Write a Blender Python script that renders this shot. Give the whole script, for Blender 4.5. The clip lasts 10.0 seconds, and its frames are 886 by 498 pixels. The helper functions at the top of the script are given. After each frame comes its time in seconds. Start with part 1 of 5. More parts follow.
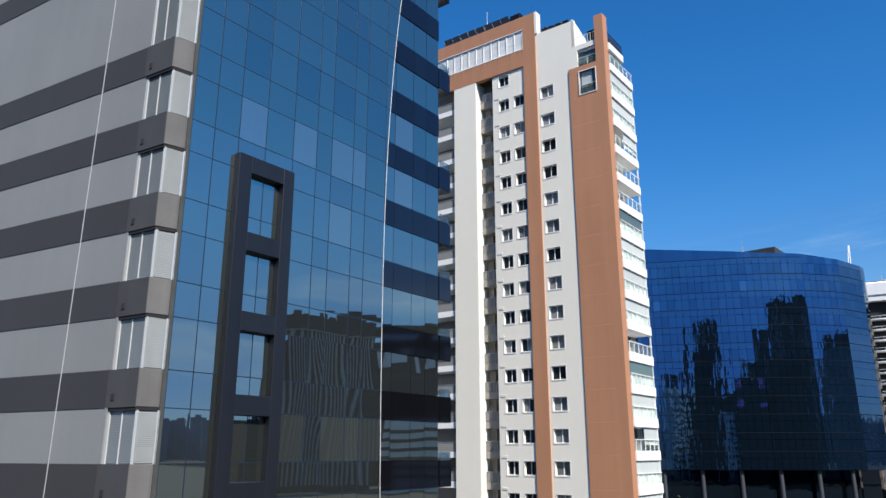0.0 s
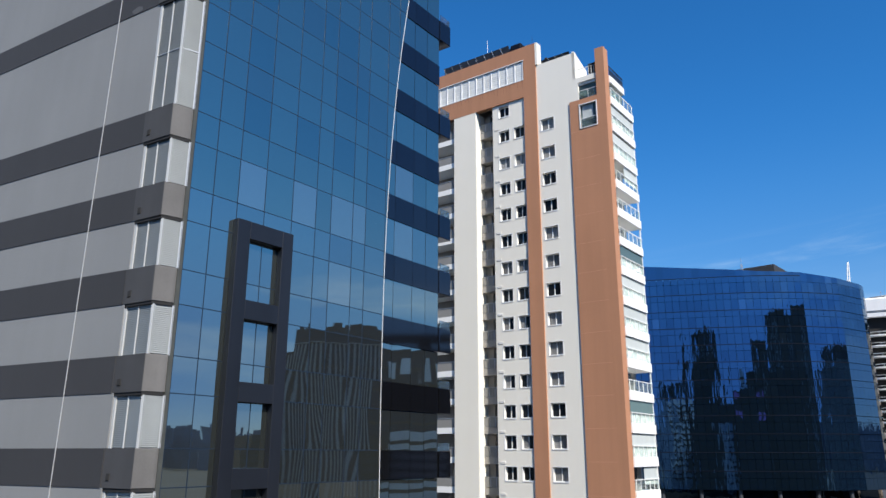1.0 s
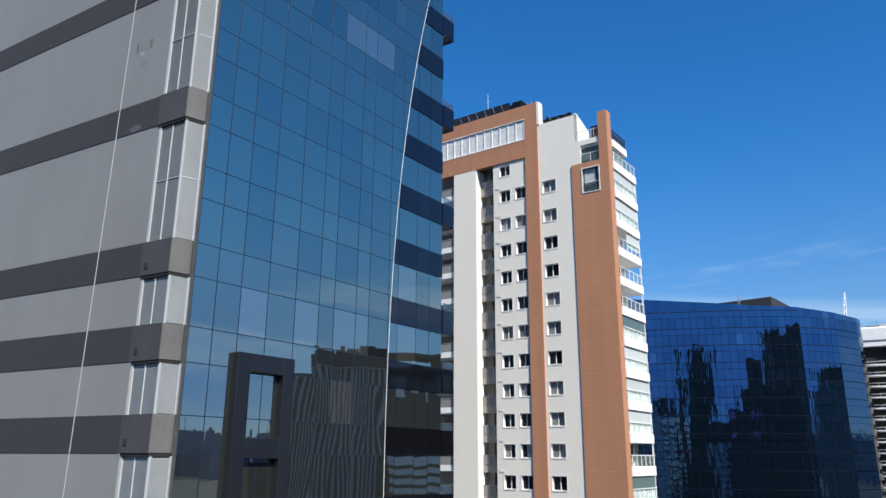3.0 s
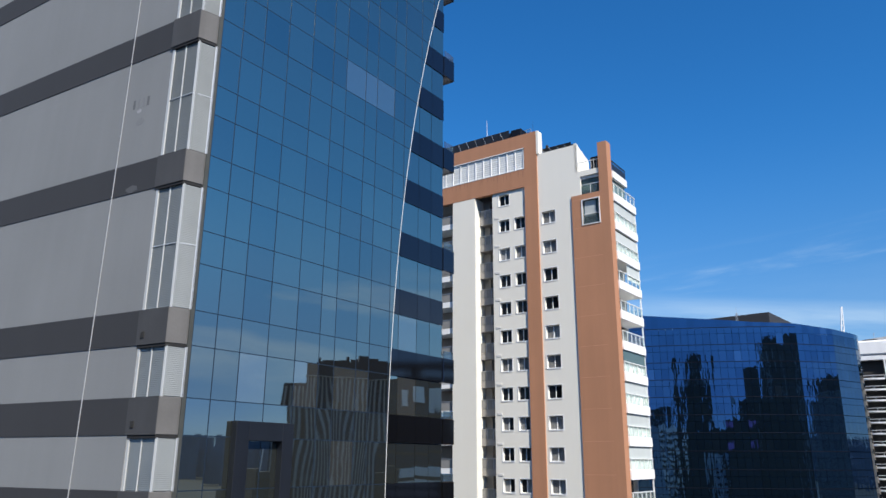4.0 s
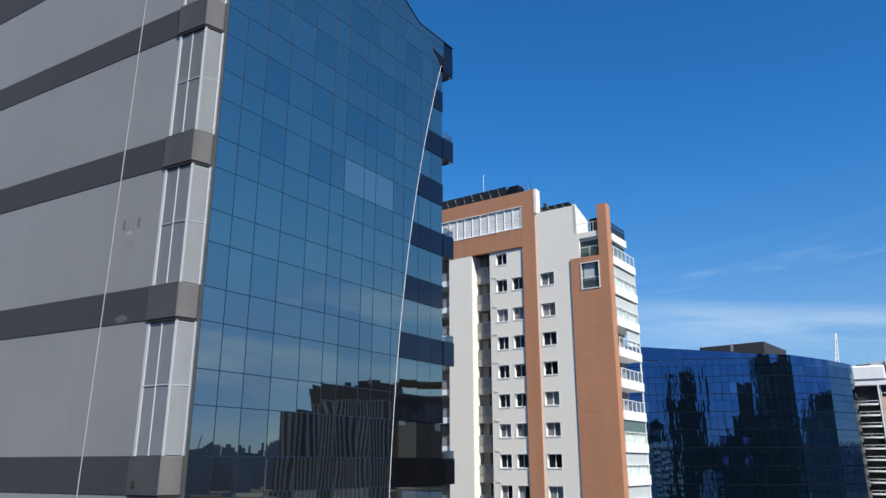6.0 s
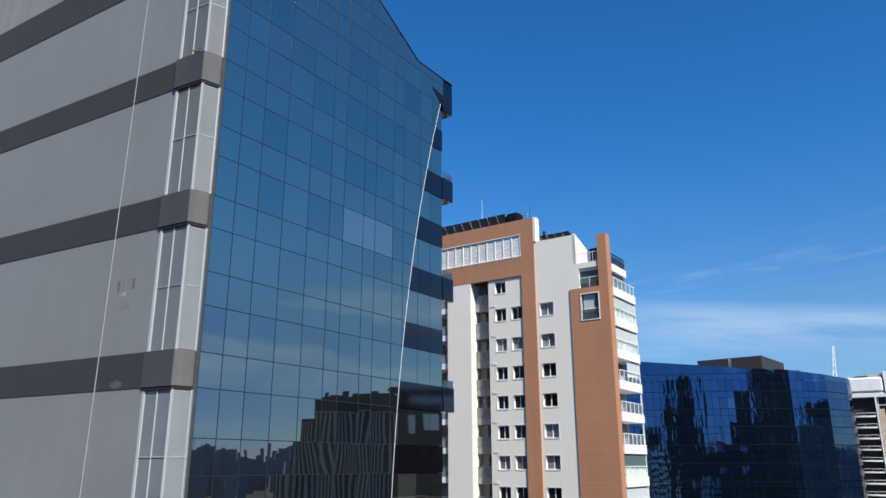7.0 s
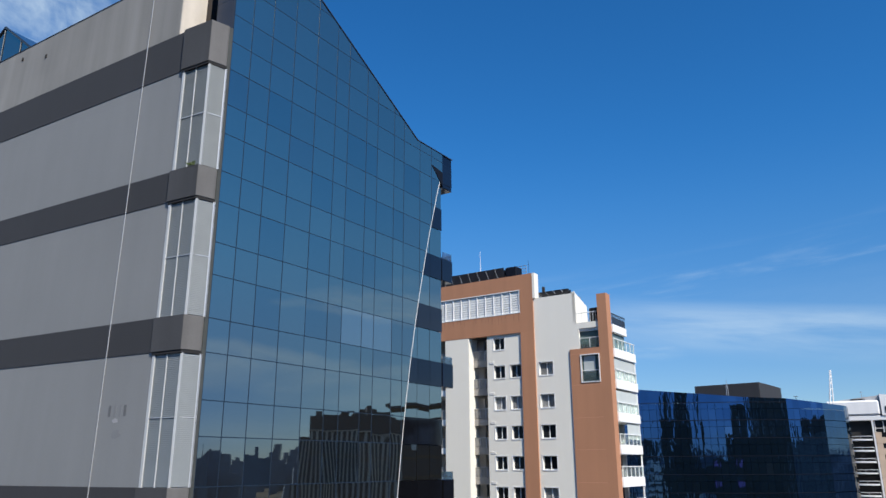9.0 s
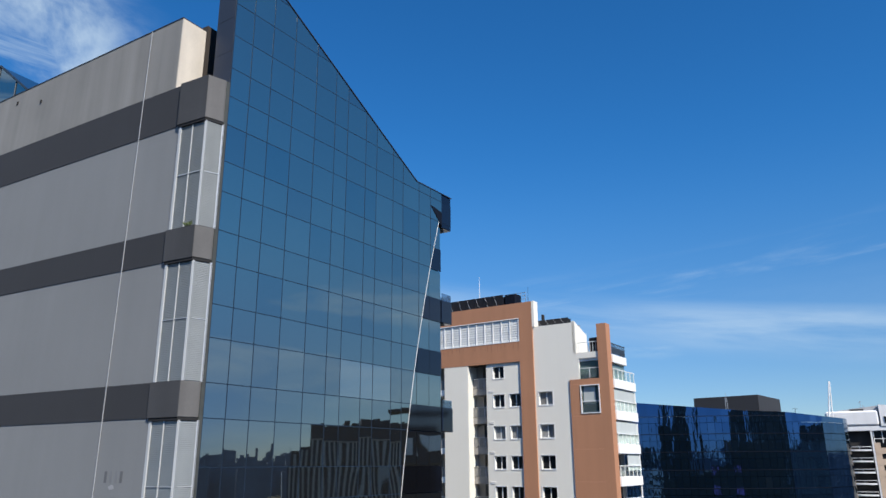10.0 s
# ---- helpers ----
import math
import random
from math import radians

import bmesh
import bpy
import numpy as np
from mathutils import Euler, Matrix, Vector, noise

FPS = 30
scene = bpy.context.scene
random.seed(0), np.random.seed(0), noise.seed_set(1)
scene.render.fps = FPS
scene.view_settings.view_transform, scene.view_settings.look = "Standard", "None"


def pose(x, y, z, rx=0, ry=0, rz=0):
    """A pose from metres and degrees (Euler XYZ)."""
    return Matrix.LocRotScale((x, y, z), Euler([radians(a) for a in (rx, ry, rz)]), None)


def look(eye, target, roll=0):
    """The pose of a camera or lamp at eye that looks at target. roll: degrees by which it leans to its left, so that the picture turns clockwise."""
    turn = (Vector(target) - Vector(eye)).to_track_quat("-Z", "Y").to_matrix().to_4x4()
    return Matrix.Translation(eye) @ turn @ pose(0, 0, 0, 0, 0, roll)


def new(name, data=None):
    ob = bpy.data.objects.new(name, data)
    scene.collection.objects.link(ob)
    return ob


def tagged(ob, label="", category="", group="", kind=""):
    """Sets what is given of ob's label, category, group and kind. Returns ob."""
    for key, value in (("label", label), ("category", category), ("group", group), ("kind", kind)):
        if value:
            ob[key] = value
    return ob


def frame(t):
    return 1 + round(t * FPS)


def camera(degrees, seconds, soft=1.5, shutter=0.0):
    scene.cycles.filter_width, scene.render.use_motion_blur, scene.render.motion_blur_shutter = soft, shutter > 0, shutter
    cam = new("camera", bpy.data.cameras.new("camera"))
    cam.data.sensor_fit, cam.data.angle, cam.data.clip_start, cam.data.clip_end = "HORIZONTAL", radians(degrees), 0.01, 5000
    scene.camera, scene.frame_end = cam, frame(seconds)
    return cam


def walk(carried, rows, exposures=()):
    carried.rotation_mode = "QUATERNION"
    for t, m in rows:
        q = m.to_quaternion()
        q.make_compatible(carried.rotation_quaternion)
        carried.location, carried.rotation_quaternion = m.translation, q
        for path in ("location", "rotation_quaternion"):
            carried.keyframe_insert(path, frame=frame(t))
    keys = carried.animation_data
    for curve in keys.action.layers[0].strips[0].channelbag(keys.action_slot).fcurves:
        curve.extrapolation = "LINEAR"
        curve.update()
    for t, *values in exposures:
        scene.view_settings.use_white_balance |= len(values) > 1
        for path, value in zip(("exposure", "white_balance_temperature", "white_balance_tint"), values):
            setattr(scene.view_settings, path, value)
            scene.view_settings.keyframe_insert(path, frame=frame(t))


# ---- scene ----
# the camera rises about 31 m, drifting a little back and left; rows: t, x, y, z, yaw, pitch, roll
EYE = 12.0
cam = camera(62.0, 10.0)
ROWS = [
    (0, 0.000, 0.000, 0.000, -0.000, 15.452, 0.054),
    (0.5, -0.012, -0.225, 1.662, -0.066, 15.516, -0.030),
    (1, -0.110, -0.459, 3.304, -0.180, 15.607, -0.134),
    (1.5, -0.292, -0.672, 4.911, -0.329, 15.678, -0.237),
    (2, -0.500, -0.809, 6.537, -0.479, 15.745, -0.307),
    (2.5, -0.670, -0.953, 8.164, -0.615, 15.795, -0.307),
    (4, -1.151, -1.323, 12.927, -1.073, 16.003, -0.266),
    (4.5, -1.310, -1.471, 14.464, -1.214, 16.053, -0.204),
    (5, -1.461, -1.564, 16.033, -1.359, 16.131, -0.125),
    (5.5, -1.631, -1.614, 17.637, -1.538, 16.195, -0.028),
    (7, -2.066, -1.838, 22.323, -2.016, 16.334, 0.160),
    (7.5, -2.158, -1.903, 23.698, -2.133, 16.333, 0.178),
    (8, -2.254, -2.049, 25.229, -2.231, 16.351, 0.181),
    (8.5, -2.323, -2.249, 26.743, -2.313, 16.344, 0.197),
    (9, -2.395, -2.467, 28.313, -2.397, 16.368, 0.239),
    (9.5, -2.465, -2.672, 29.802, -2.469, 16.368, 0.291),
    (10, -2.484, -2.908, 31.305, -2.511, 16.361, 0.385),
]
walk(cam, [(t, pose(x, y, EYE + z, 90 + pitch, roll, yaw)) for t, x, y, z, yaw, pitch, roll in ROWS], [(0.0, 0.50), (5.0, 0.41), (10.0, 0.30)])

# ---- world and sun ----
SUN = Vector((0.475, -0.88, 0.93)).normalized()
world = bpy.data.worlds.new("world")
scene.world = world
world.use_nodes = True
wn, wl = world.node_tree.nodes, world.node_tree.links
back = wn["Background"]
sky = wn.new("ShaderNodeTexSky")
sky.sky_type, sky.sun_disc = "NISHITA", False
sky.sun_elevation, sky.sun_rotation = math.asin(SUN.z), math.atan2(SUN.x, SUN.y)
sky.altitude, sky.air_density, sky.dust_density, sky.ozone_density = 760, 1.0, 0.12, 4.0
# thin high cloud: wisps drawn out along the horizon
tc = wn.new("ShaderNodeTexCoord")
mp = wn.new("ShaderNodeMapping")
mp.inputs["Scale"].default_value = (0.9, 0.9, 8.5)
mp.inputs["Rotation"].default_value = (0.05, 0.06, 0.4)
mp.inputs["Location"].default_value = (3.1, 0.6, 0.55)
nz = wn.new("ShaderNodeTexNoise")
nz.inputs["Scale"].default_value, nz.inputs["Detail"].default_value = 1.5, 8
nz.inputs["Roughness"].default_value, nz.inputs["Distortion"].default_value = 0.62, 0.5
cr = wn.new("ShaderNodeValToRGB")
cr.color_ramp.elements[0].position, cr.color_ramp.elements[1].position = 0.49, 0.86
cr.color_ramp.elements[1].color = (0.5, 0.5, 0.5, 1)
# the deep blue of a clear dry winter day
sat = wn.new("ShaderNodeHueSaturation")
sat.inputs["Saturation"].default_value, sat.inputs["Value"].default_value = 1.25, 1.05
mix = wn.new("ShaderNodeMixRGB")
mix.inputs[2].default_value = (5.2, 6.4, 7.3, 1)
wl.new(tc.outputs["Generated"], mp.inputs[0])
wl.new(mp.outputs[0], nz.inputs[0])
wl.new(nz.outputs[0], cr.inputs[0])
# the cloud keeps to the low sky, with a heavier bank in the west; a dull haze lies along the horizon
axes = wn.new("ShaderNodeSeparateXYZ")
wl.new(tc.outputs["Generated"], axes.inputs[0])


def ease(sock, a, b, lo, hi):
    k = wn.new("ShaderNodeMapRange")
    k.interpolation_type = "SMOOTHSTEP"
    for i, val in enumerate((a, b, lo, hi)):
        k.inputs[i + 1].default_value = val
    wl.new(sock, k.inputs[0])
    return k.outputs[0]


def blend(op, a, b):
    k = wn.new("ShaderNodeMath")
    k.operation = op
    wl.new(a, k.inputs[0])
    wl.new(b, k.inputs[1])
    return k.outputs[0]


low_sky = blend("MULTIPLY", ease(axes.outputs[2], 0.27, 0.18, 0.0, 1.6), ease(axes.outputs[2], 0.05, 0.14, 0.3, 1.0))
west = ease(axes.outputs[0], -0.30, -0.46, 0.0, 4.0)
low_sky = blend("MULTIPLY", low_sky, ease(axes.outputs[1], 0.50, 0.74, 1.0, 0.10))
old_cloud = blend("MULTIPLY", cr.outputs[0], blend("MAXIMUM", low_sky, west))


def number(op, a, b=None, c=None):
    k = wn.new("ShaderNodeMath")
    k.operation = op
    for i, val in enumerate((a, b, c)):
        if isinstance(val, (int, float)):
            k.inputs[i].default_value = val
        elif val is not None:
            wl.new(val, k.inputs[i])
    return k.outputs[0]


def wisps(lean, along, across, seed, lo, hi):
    """Drawn-out cirrus: fine grain along a line that leans against the horizon. Gives the grain and the height over that line."""
    height = number("MULTIPLY_ADD", azimuth, lean, axes.outputs[2])
    place = wn.new("ShaderNodeCombineXYZ")
    wl.new(number("MULTIPLY", azimuth, along), place.inputs[0])
    wl.new(number("MULTIPLY", height, across), place.inputs[1])
    place.inputs[2].default_value = seed
    grain = wn.new("ShaderNodeTexNoise")
    grain.inputs["Scale"].default_value, grain.inputs["Detail"].default_value = 1.0, 7
    grain.inputs["Roughness"].default_value, grain.inputs["Distortion"].default_value = 0.6, 0.35
    wl.new(place.outputs[0], grain.inputs[0])
    return ease(grain.outputs[0], lo, hi, 0.0, 1.0), height


azimuth = number("ARCTAN2", axes.outputs[0], axes.outputs[1])
north = ease(axes.outputs[1], 0.45, 0.70, 0.0, 1.0)
grain, height = wisps(0.11, 3.2, 30.0, 2.7, 0.22, 0.72)
band = blend("MULTIPLY", ease(height, 0.165, 0.212, 0.0, 1.0), ease(height, 0.250, 0.219, 0.0, 1.0))
band = blend("MULTIPLY", band, ease(azimuth, 0.12, 0.42, 0.25, 0.50))
cloud = blend("MULTIPLY", band, grain)
grain, height = wisps(-0.10, 3.6, 34.0, 8.1, 0.46, 0.80)
upper = blend("MULTIPLY", ease(height, 0.135, 0.185, 0.0, 1.0), ease(height, 0.235, 0.190, 0.0, 0.30))
cloud = blend("MAXIMUM", cloud, blend("MULTIPLY", upper, grain))
grain, height = wisps(0.03, 6.0, 36.0, 5.4, 0.36, 0.70)
puff = blend("MULTIPLY", blend("MULTIPLY", ease(height, 0.128, 0.158, 0.0, 1.0), ease(height, 0.186, 0.164, 0.0, 1.0)), ease(azimuth, 0.40, 0.31, 0.0, 0.34))
cloud = blend("MAXIMUM", cloud, blend("MULTIPLY", puff, grain))
cloud = blend("MULTIPLY", cloud, north)
grain, height = wisps(0.25, 5.0, 9.0, 3.3, 0.34, 0.66)
bank = blend("MULTIPLY", ease(azimuth, -0.33, -0.50, 0.0, 0.85), blend("MULTIPLY", ease(height, 0.27, 0.34, 0.0, 1.0), ease(height, 0.46, 0.40, 0.0, 1.0)))
cloud = blend("MAXIMUM", cloud, blend("MULTIPLY", bank, grain))
wl.new(blend("MAXIMUM", old_cloud, cloud), mix.inputs[0])
haze = wn.new("ShaderNodeMixRGB")
haze.blend_type = "MULTIPLY"
haze.inputs[2].default_value = (0.62, 0.66, 0.76, 1)
wl.new(ease(axes.outputs[2], 0.0, 0.34, 1.0, 0.0), haze.inputs[0])
wl.new(sky.outputs[0], sat.inputs["Color"])
smog = wn.new("ShaderNodeMixRGB")
smog.blend_type = "MULTIPLY"
smog.inputs[2].default_value = (0.425, 0.53, 0.80, 1)
wl.new(blend("MULTIPLY", ease(axes.outputs[2], 0.06, 0.30, 1.0, 0.0), ease(axes.outputs[1], 0.45, -0.2, 0.0, 1.0)), smog.inputs[0])
deep = wn.new("ShaderNodeMixRGB")
deep.blend_type = "MULTIPLY"
deep.inputs[2].default_value = (0.57, 0.99, 1.14, 1)
wl.new(ease(axes.outputs[2], 0.14, 0.44, 0.05, 1.0), deep.inputs[0])
wl.new(sat.outputs[0], deep.inputs[1])
wl.new(deep.outputs[0], haze.inputs[1])
wl.new(haze.outputs[0], smog.inputs[1])
murk = wn.new("ShaderNodeMixRGB")
murk.blend_type = "MULTIPLY"
murk.inputs[2].default_value = (0.86, 0.96, 1.16, 1)
wl.new(blend("MULTIPLY", ease(axes.outputs[2], 0.02, 0.13, 1.0, 0.0), ease(axes.outputs[1], 0.45, -0.2, 0.0, 1.0)), murk.inputs[0])
wl.new(smog.outputs[0], murk.inputs[1])
wl.new(murk.outputs[0], mix.inputs[1])
wl.new(mix.outputs[0], back.inputs[0])
back.inputs[1].default_value = 0.105
sun = new("sun", bpy.data.lights.new("sun", "SUN"))
sun.data.energy, sun.data.angle, sun.data.color = 5.0, radians(0.53), (1.0, 0.95, 0.87)
sun.matrix_world = look(SUN * 300, (0, 0, 0))


# ---- materials ----
def nodes_of(name):
    m = bpy.data.materials.new(name)
    m.use_nodes = True
    return m, m.node_tree.nodes, m.node_tree.links, m.node_tree.nodes["Principled BSDF"]


def paint(name, col, rough=0.75, var=0.10, scale=0.25, streak=0.0, bump=0.15, metal=0.0, tone=0.0):
    """A painted or cast surface: broad blotches, fine grain, vertical rain streaks, a difference from piece to piece."""
    m, n, l, b = nodes_of(name)
    co = n.new("ShaderNodeTexCoord")
    big = n.new("ShaderNodeTexNoise")
    big.inputs["Scale"].default_value, big.inputs["Detail"].default_value = scale, 5
    fine = n.new("ShaderNodeTexNoise")
    fine.inputs["Scale"].default_value, fine.inputs["Detail"].default_value = 14, 6
    st = n.new("ShaderNodeMapping")
    st.inputs["Scale"].default_value = (0.75, 0.75, 0.035)
    sn = n.new("ShaderNodeTexNoise")
    sn.inputs["Scale"].default_value, sn.inputs["Detail"].default_value = 1.4, 7
    l.new(co.outputs["Object"], big.inputs[0])
    l.new(co.outputs["Object"], fine.inputs[0])
    l.new(co.outputs["Object"], st.inputs[0])
    l.new(st.outputs[0], sn.inputs[0])
    info = n.new("ShaderNodeObjectInfo")

    def term(sock, amount):
        k = n.new("ShaderNodeMath")
        k.operation = "MULTIPLY_ADD"
        l.new(sock, k.inputs[0])
        k.inputs[1].default_value, k.inputs[2].default_value = 2 * amount, -amount
        return k.outputs[0]

    def add(a, c):
        k = n.new("ShaderNodeMath")
        l.new(a, k.inputs[0])
        l.new(c, k.inputs[1])
        return k.outputs[0]

    total = add(add(term(big.outputs[0], var), term(fine.outputs[0], var * 0.5)), add(term(sn.outputs[0], streak), term(info.outputs["Random"], tone)))
    one = n.new("ShaderNodeMath")
    one.inputs[1].default_value = 1.0
    l.new(total, one.inputs[0])
    mul = n.new("ShaderNodeVectorMath")
    mul.operation = "SCALE"
    mul.inputs[0].default_value = col
    l.new(one.outputs[0], mul.inputs["Scale"])
    l.new(mul.outputs[0], b.inputs["Base Color"])
    b.inputs["Roughness"].default_value, b.inputs["Metallic"].default_value = rough, metal
    if bump:
        bp = n.new("ShaderNodeBump")
        bp.inputs["Strength"].default_value, bp.inputs["Distance"].default_value = bump, 0.01
        l.new(fine.outputs[0], bp.inputs["Height"])
        l.new(bp.outputs[0], b.inputs["Normal"])
    return m


H0 = EYE


def coated_glass(name, tones, metal=1.0, rough=0.015, wave=0.004, wave_scale=0.55, stretch=0.5, own=1.0, turn=False, fine=1.5):
    """Solar-control glass: a tinted mirror coat over a dark room; each pane slightly bowed in its own way.
    tones: (position, colour) steps along the panes' random number."""
    m, n, l, b = nodes_of(name)
    info = n.new("ShaderNodeObjectInfo")
    ramp = n.new("ShaderNodeValToRGB")
    ramp.color_ramp.interpolation = "CONSTANT"
    e = ramp.color_ramp.elements
    e[0].position, e[0].color = tones[0][0], (*tones[0][1], 1)
    e[1].position, e[1].color = tones[1][0], (*tones[1][1], 1)
    for p, c in tones[2:]:
        e.new(p).color = (*c, 1)
    l.new(info.outputs["Random"], ramp.inputs[0])
    l.new(ramp.outputs[0], b.inputs["Base Color"])
    geo = n.new("ShaderNodeNewGeometry")
    off = n.new("ShaderNodeVectorMath")
    off.operation = "MULTIPLY_ADD"
    off.inputs[1].default_value = (37 * own, 53 * own, 71 * own)
    l.new(info.outputs["Random"], off.inputs[0])
    l.new(geo.outputs["Position"], off.inputs[2])
    nzz = n.new("ShaderNodeTexNoise")
    nzz.inputs["Scale"].default_value, nzz.inputs["Detail"].default_value = wave_scale, fine
    tall = n.new("ShaderNodeVectorMath")
    tall.operation = "MULTIPLY"
    tall.inputs[1].default_value = (1.0, 1.0, stretch)
    l.new(off.outputs[0], tall.inputs[0])
    l.new(tall.outputs[0], nzz.inputs[0])
    bp = n.new("ShaderNodeBump")
    bp.inputs["Strength"].default_value, bp.inputs["Distance"].default_value = 1.0, wave
    height = nzz.outputs[0]
    if turn:
        # the panes stand a little skew in their frames, more so higher up
        oc = n.new("ShaderNodeTexCoord")
        lx = n.new("ShaderNodeSeparateXYZ")
        l.new(oc.outputs["Object"], lx.inputs[0])
        wz = n.new("ShaderNodeSeparateXYZ")
        l.new(info.outputs["Location"], wz.inputs[0])
        mr = n.new("ShaderNodeMapRange")
        for i, val in enumerate((H0 + 2.0, H0 + 26.0, -0.0081 / wave, 0.0405 / wave)):
            mr.inputs[i + 1].default_value = val
        l.new(wz.outputs[2], mr.inputs[0])
        ad = n.new("ShaderNodeMath")
        ad.operation = "MULTIPLY_ADD"
        l.new(lx.outputs[0], ad.inputs[0])
        l.new(mr.outputs[0], ad.inputs[1])
        l.new(nzz.outputs[0], ad.inputs[2])
        height = ad.outputs[0]
    l.new(height, bp.inputs["Height"])
    l.new(bp.outputs[0], b.inputs["Normal"])
    b.inputs["Metallic"].default_value, b.inputs["Roughness"].default_value = metal, rough
    return m


M_WALL = paint("grey_render", (0.203, 0.208, 0.208), 0.85, 0.11, 0.16, 0.06, 0.25, tone=0.02)
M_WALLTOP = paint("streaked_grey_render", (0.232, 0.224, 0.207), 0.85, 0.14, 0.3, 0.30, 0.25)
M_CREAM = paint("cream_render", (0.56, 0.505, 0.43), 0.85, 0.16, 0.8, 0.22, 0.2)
M_SHADEFACE = paint("weathered_dark_render", (0.052, 0.052, 0.054), 0.8, 0.22, 0.6, 0.25, 0.2, tone=0.08)
M_BAND = paint("dark_grey_render", (0.032, 0.032, 0.0345), 0.8, 0.10, 0.3, 0.08, 0.2, tone=0.05)
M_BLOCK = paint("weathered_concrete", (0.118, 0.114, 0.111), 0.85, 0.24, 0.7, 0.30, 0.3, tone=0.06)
M_OLIVE = paint("joint_sealant", (0.050, 0.054, 0.049), 0.7, 0.45, 1.6, 0.4, 0.1)
M_UNDERSHADE = paint("soffit_black", (0.012, 0.012, 0.013), 0.9, 0.1)
M_ALU = paint("aluminium", (0.52, 0.53, 0.54), 0.38, 0.05, 1.0, 0.06, 0.05, metal=0.35)
M_SLATPALE = paint("bright_louvre_metal", (0.25, 0.265, 0.26), 0.45, 0.12, 0.8, 0.12, 0.05, metal=0.3)
M_SLAT = paint("louvre_metal", (0.245, 0.262, 0.258), 0.5, 0.08, 0.8, 0.08, 0.05, metal=0.3)
M_MULL = paint("dark_mullion", (0.010, 0.020, 0.036), 0.4, 0.1, 1.0, 0.0, 0.0)
M_PORTAL = paint("portal_metal", (0.0135, 0.0155, 0.021), 0.38, 0.16, 0.5, 0.25, 0.15, metal=0.2, tone=0.1)
M_ROOF = paint("roof_screed", (0.20, 0.20, 0.19), 0.9, 0.2, 0.3, 0, 0.3)
M_RETURN = paint("return_panel", (0.055, 0.06, 0.075), 0.35, 0.15, 0.6, 0.2, 0.05, metal=0.5)
M_RECESS = paint("brown_plant_recess", (0.035, 0.027, 0.022), 0.9, 0.3, 0.8, 0.3)
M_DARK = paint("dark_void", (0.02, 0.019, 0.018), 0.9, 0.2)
OFFICE_TONES = [(0.0, (0.425, 0.420, 0.350)), (0.30, (0.436, 0.430, 0.358)), (0.55, (0.416, 0.411, 0.345)), (0.76, (0.388, 0.385, 0.334)), (0.90, (0.452, 0.444, 0.366))]
DUSTY_TONES = [(p, (c[0] * 0.90, c[1] * 1.01, c[2] * 1.10)) for p, c in OFFICE_TONES]
WAVES = dict(wave=0.022, wave_scale=0.34, stretch=0.5, turn=True, fine=0.2)
G_OFFICE = coated_glass("office_glass", OFFICE_TONES, metal=0.980, **WAVES)
G_DUSTY = coated_glass("dusty_office_glass", DUSTY_TONES, metal=0.962, **WAVES)
G_DEEP = coated_glass("office_glass_dark_room", [(0.0, (0.36, 0.378, 0.335)), (0.5, (0.38, 0.395, 0.345))], metal=0.984, **WAVES)
G_BLIND = coated_glass("office_glass_with_blind", [(0.0, (0.46, 0.475, 0.42)), (0.5, (0.475, 0.485, 0.43))], metal=0.94, turn=True)
G_GREYROOM = coated_glass("office_glass_grey_blind", [(0.0, (0.155, 0.175, 0.165)), (0.45, (0.135, 0.155, 0.15)), (0.8, (0.17, 0.19, 0.18))], metal=0.80, wave=0.022, wave_scale=0.34, stretch=0.5, fine=0.2)
G_BAND = coated_glass("spandrel_glass", [(0.0, (0.062, 0.064, 0.075)), (0.5, (0.07, 0.072, 0.083))], metal=0.93, rough=0.06)
G_BLUE = coated_glass("blue_glass", [(0.0, (0.060, 0.136, 0.232)), (0.3, (0.066, 0.148, 0.247)), (0.6, (0.055, 0.126, 0.217)), (0.85, (0.075, 0.160, 0.262)), (0.965, (0.11, 0.205, 0.315))], metal=0.965, wave=0.042, wave_scale=0.42, stretch=0.2, own=0.01, fine=3.0)
G_LOBBY = coated_glass("dark_lobby_glass", [(0.0, (0.020, 0.036, 0.055)), (0.5, (0.024, 0.042, 0.062))], metal=0.95, wave=0.042, wave_scale=0.42, stretch=0.2, own=0.01, fine=3.0)
M_BLUEBAND = paint("blue_spandrel", (0.003, 0.006, 0.014), 0.8, 0.1, 0.5)
M_BLUEBAND.node_tree.nodes["Principled BSDF"].inputs["Specular IOR Level"].default_value = 0.15
M_WHITE = paint("white_render", (0.775, 0.742, 0.660), 0.85, 0.035, 0.2, 0.025, 0.15, tone=0.01)
M_SLAB = paint("white_slab_paint", (0.80, 0.80, 0.79), 0.7, 0.04, 0.3, 0.05, 0.1)
M_ORANGE = paint("terracotta_render", (0.42, 0.200, 0.110), 0.85, 0.10, 0.22, 0.12, 0.2, tone=0.02)
M_DRIP = paint("stained_terracotta", (0.33, 0.155, 0.092), 0.9, 0.15, 1.5, 0.2)
M_JOINT = paint("render_joint", (0.56, 0.27, 0.165), 0.85, 0.05)
M_VENT = paint("vent_grey", (0.70, 0.68, 0.64), 0.7, 0.08, 1.0)
M_FRAME = paint("white_window_frame", (0.76, 0.76, 0.75), 0.5, 0.05, 1.0, 0, 0.0)
# grey for the tower's slot and rear, with shade put into the colour
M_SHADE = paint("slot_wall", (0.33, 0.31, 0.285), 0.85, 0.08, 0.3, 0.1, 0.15)
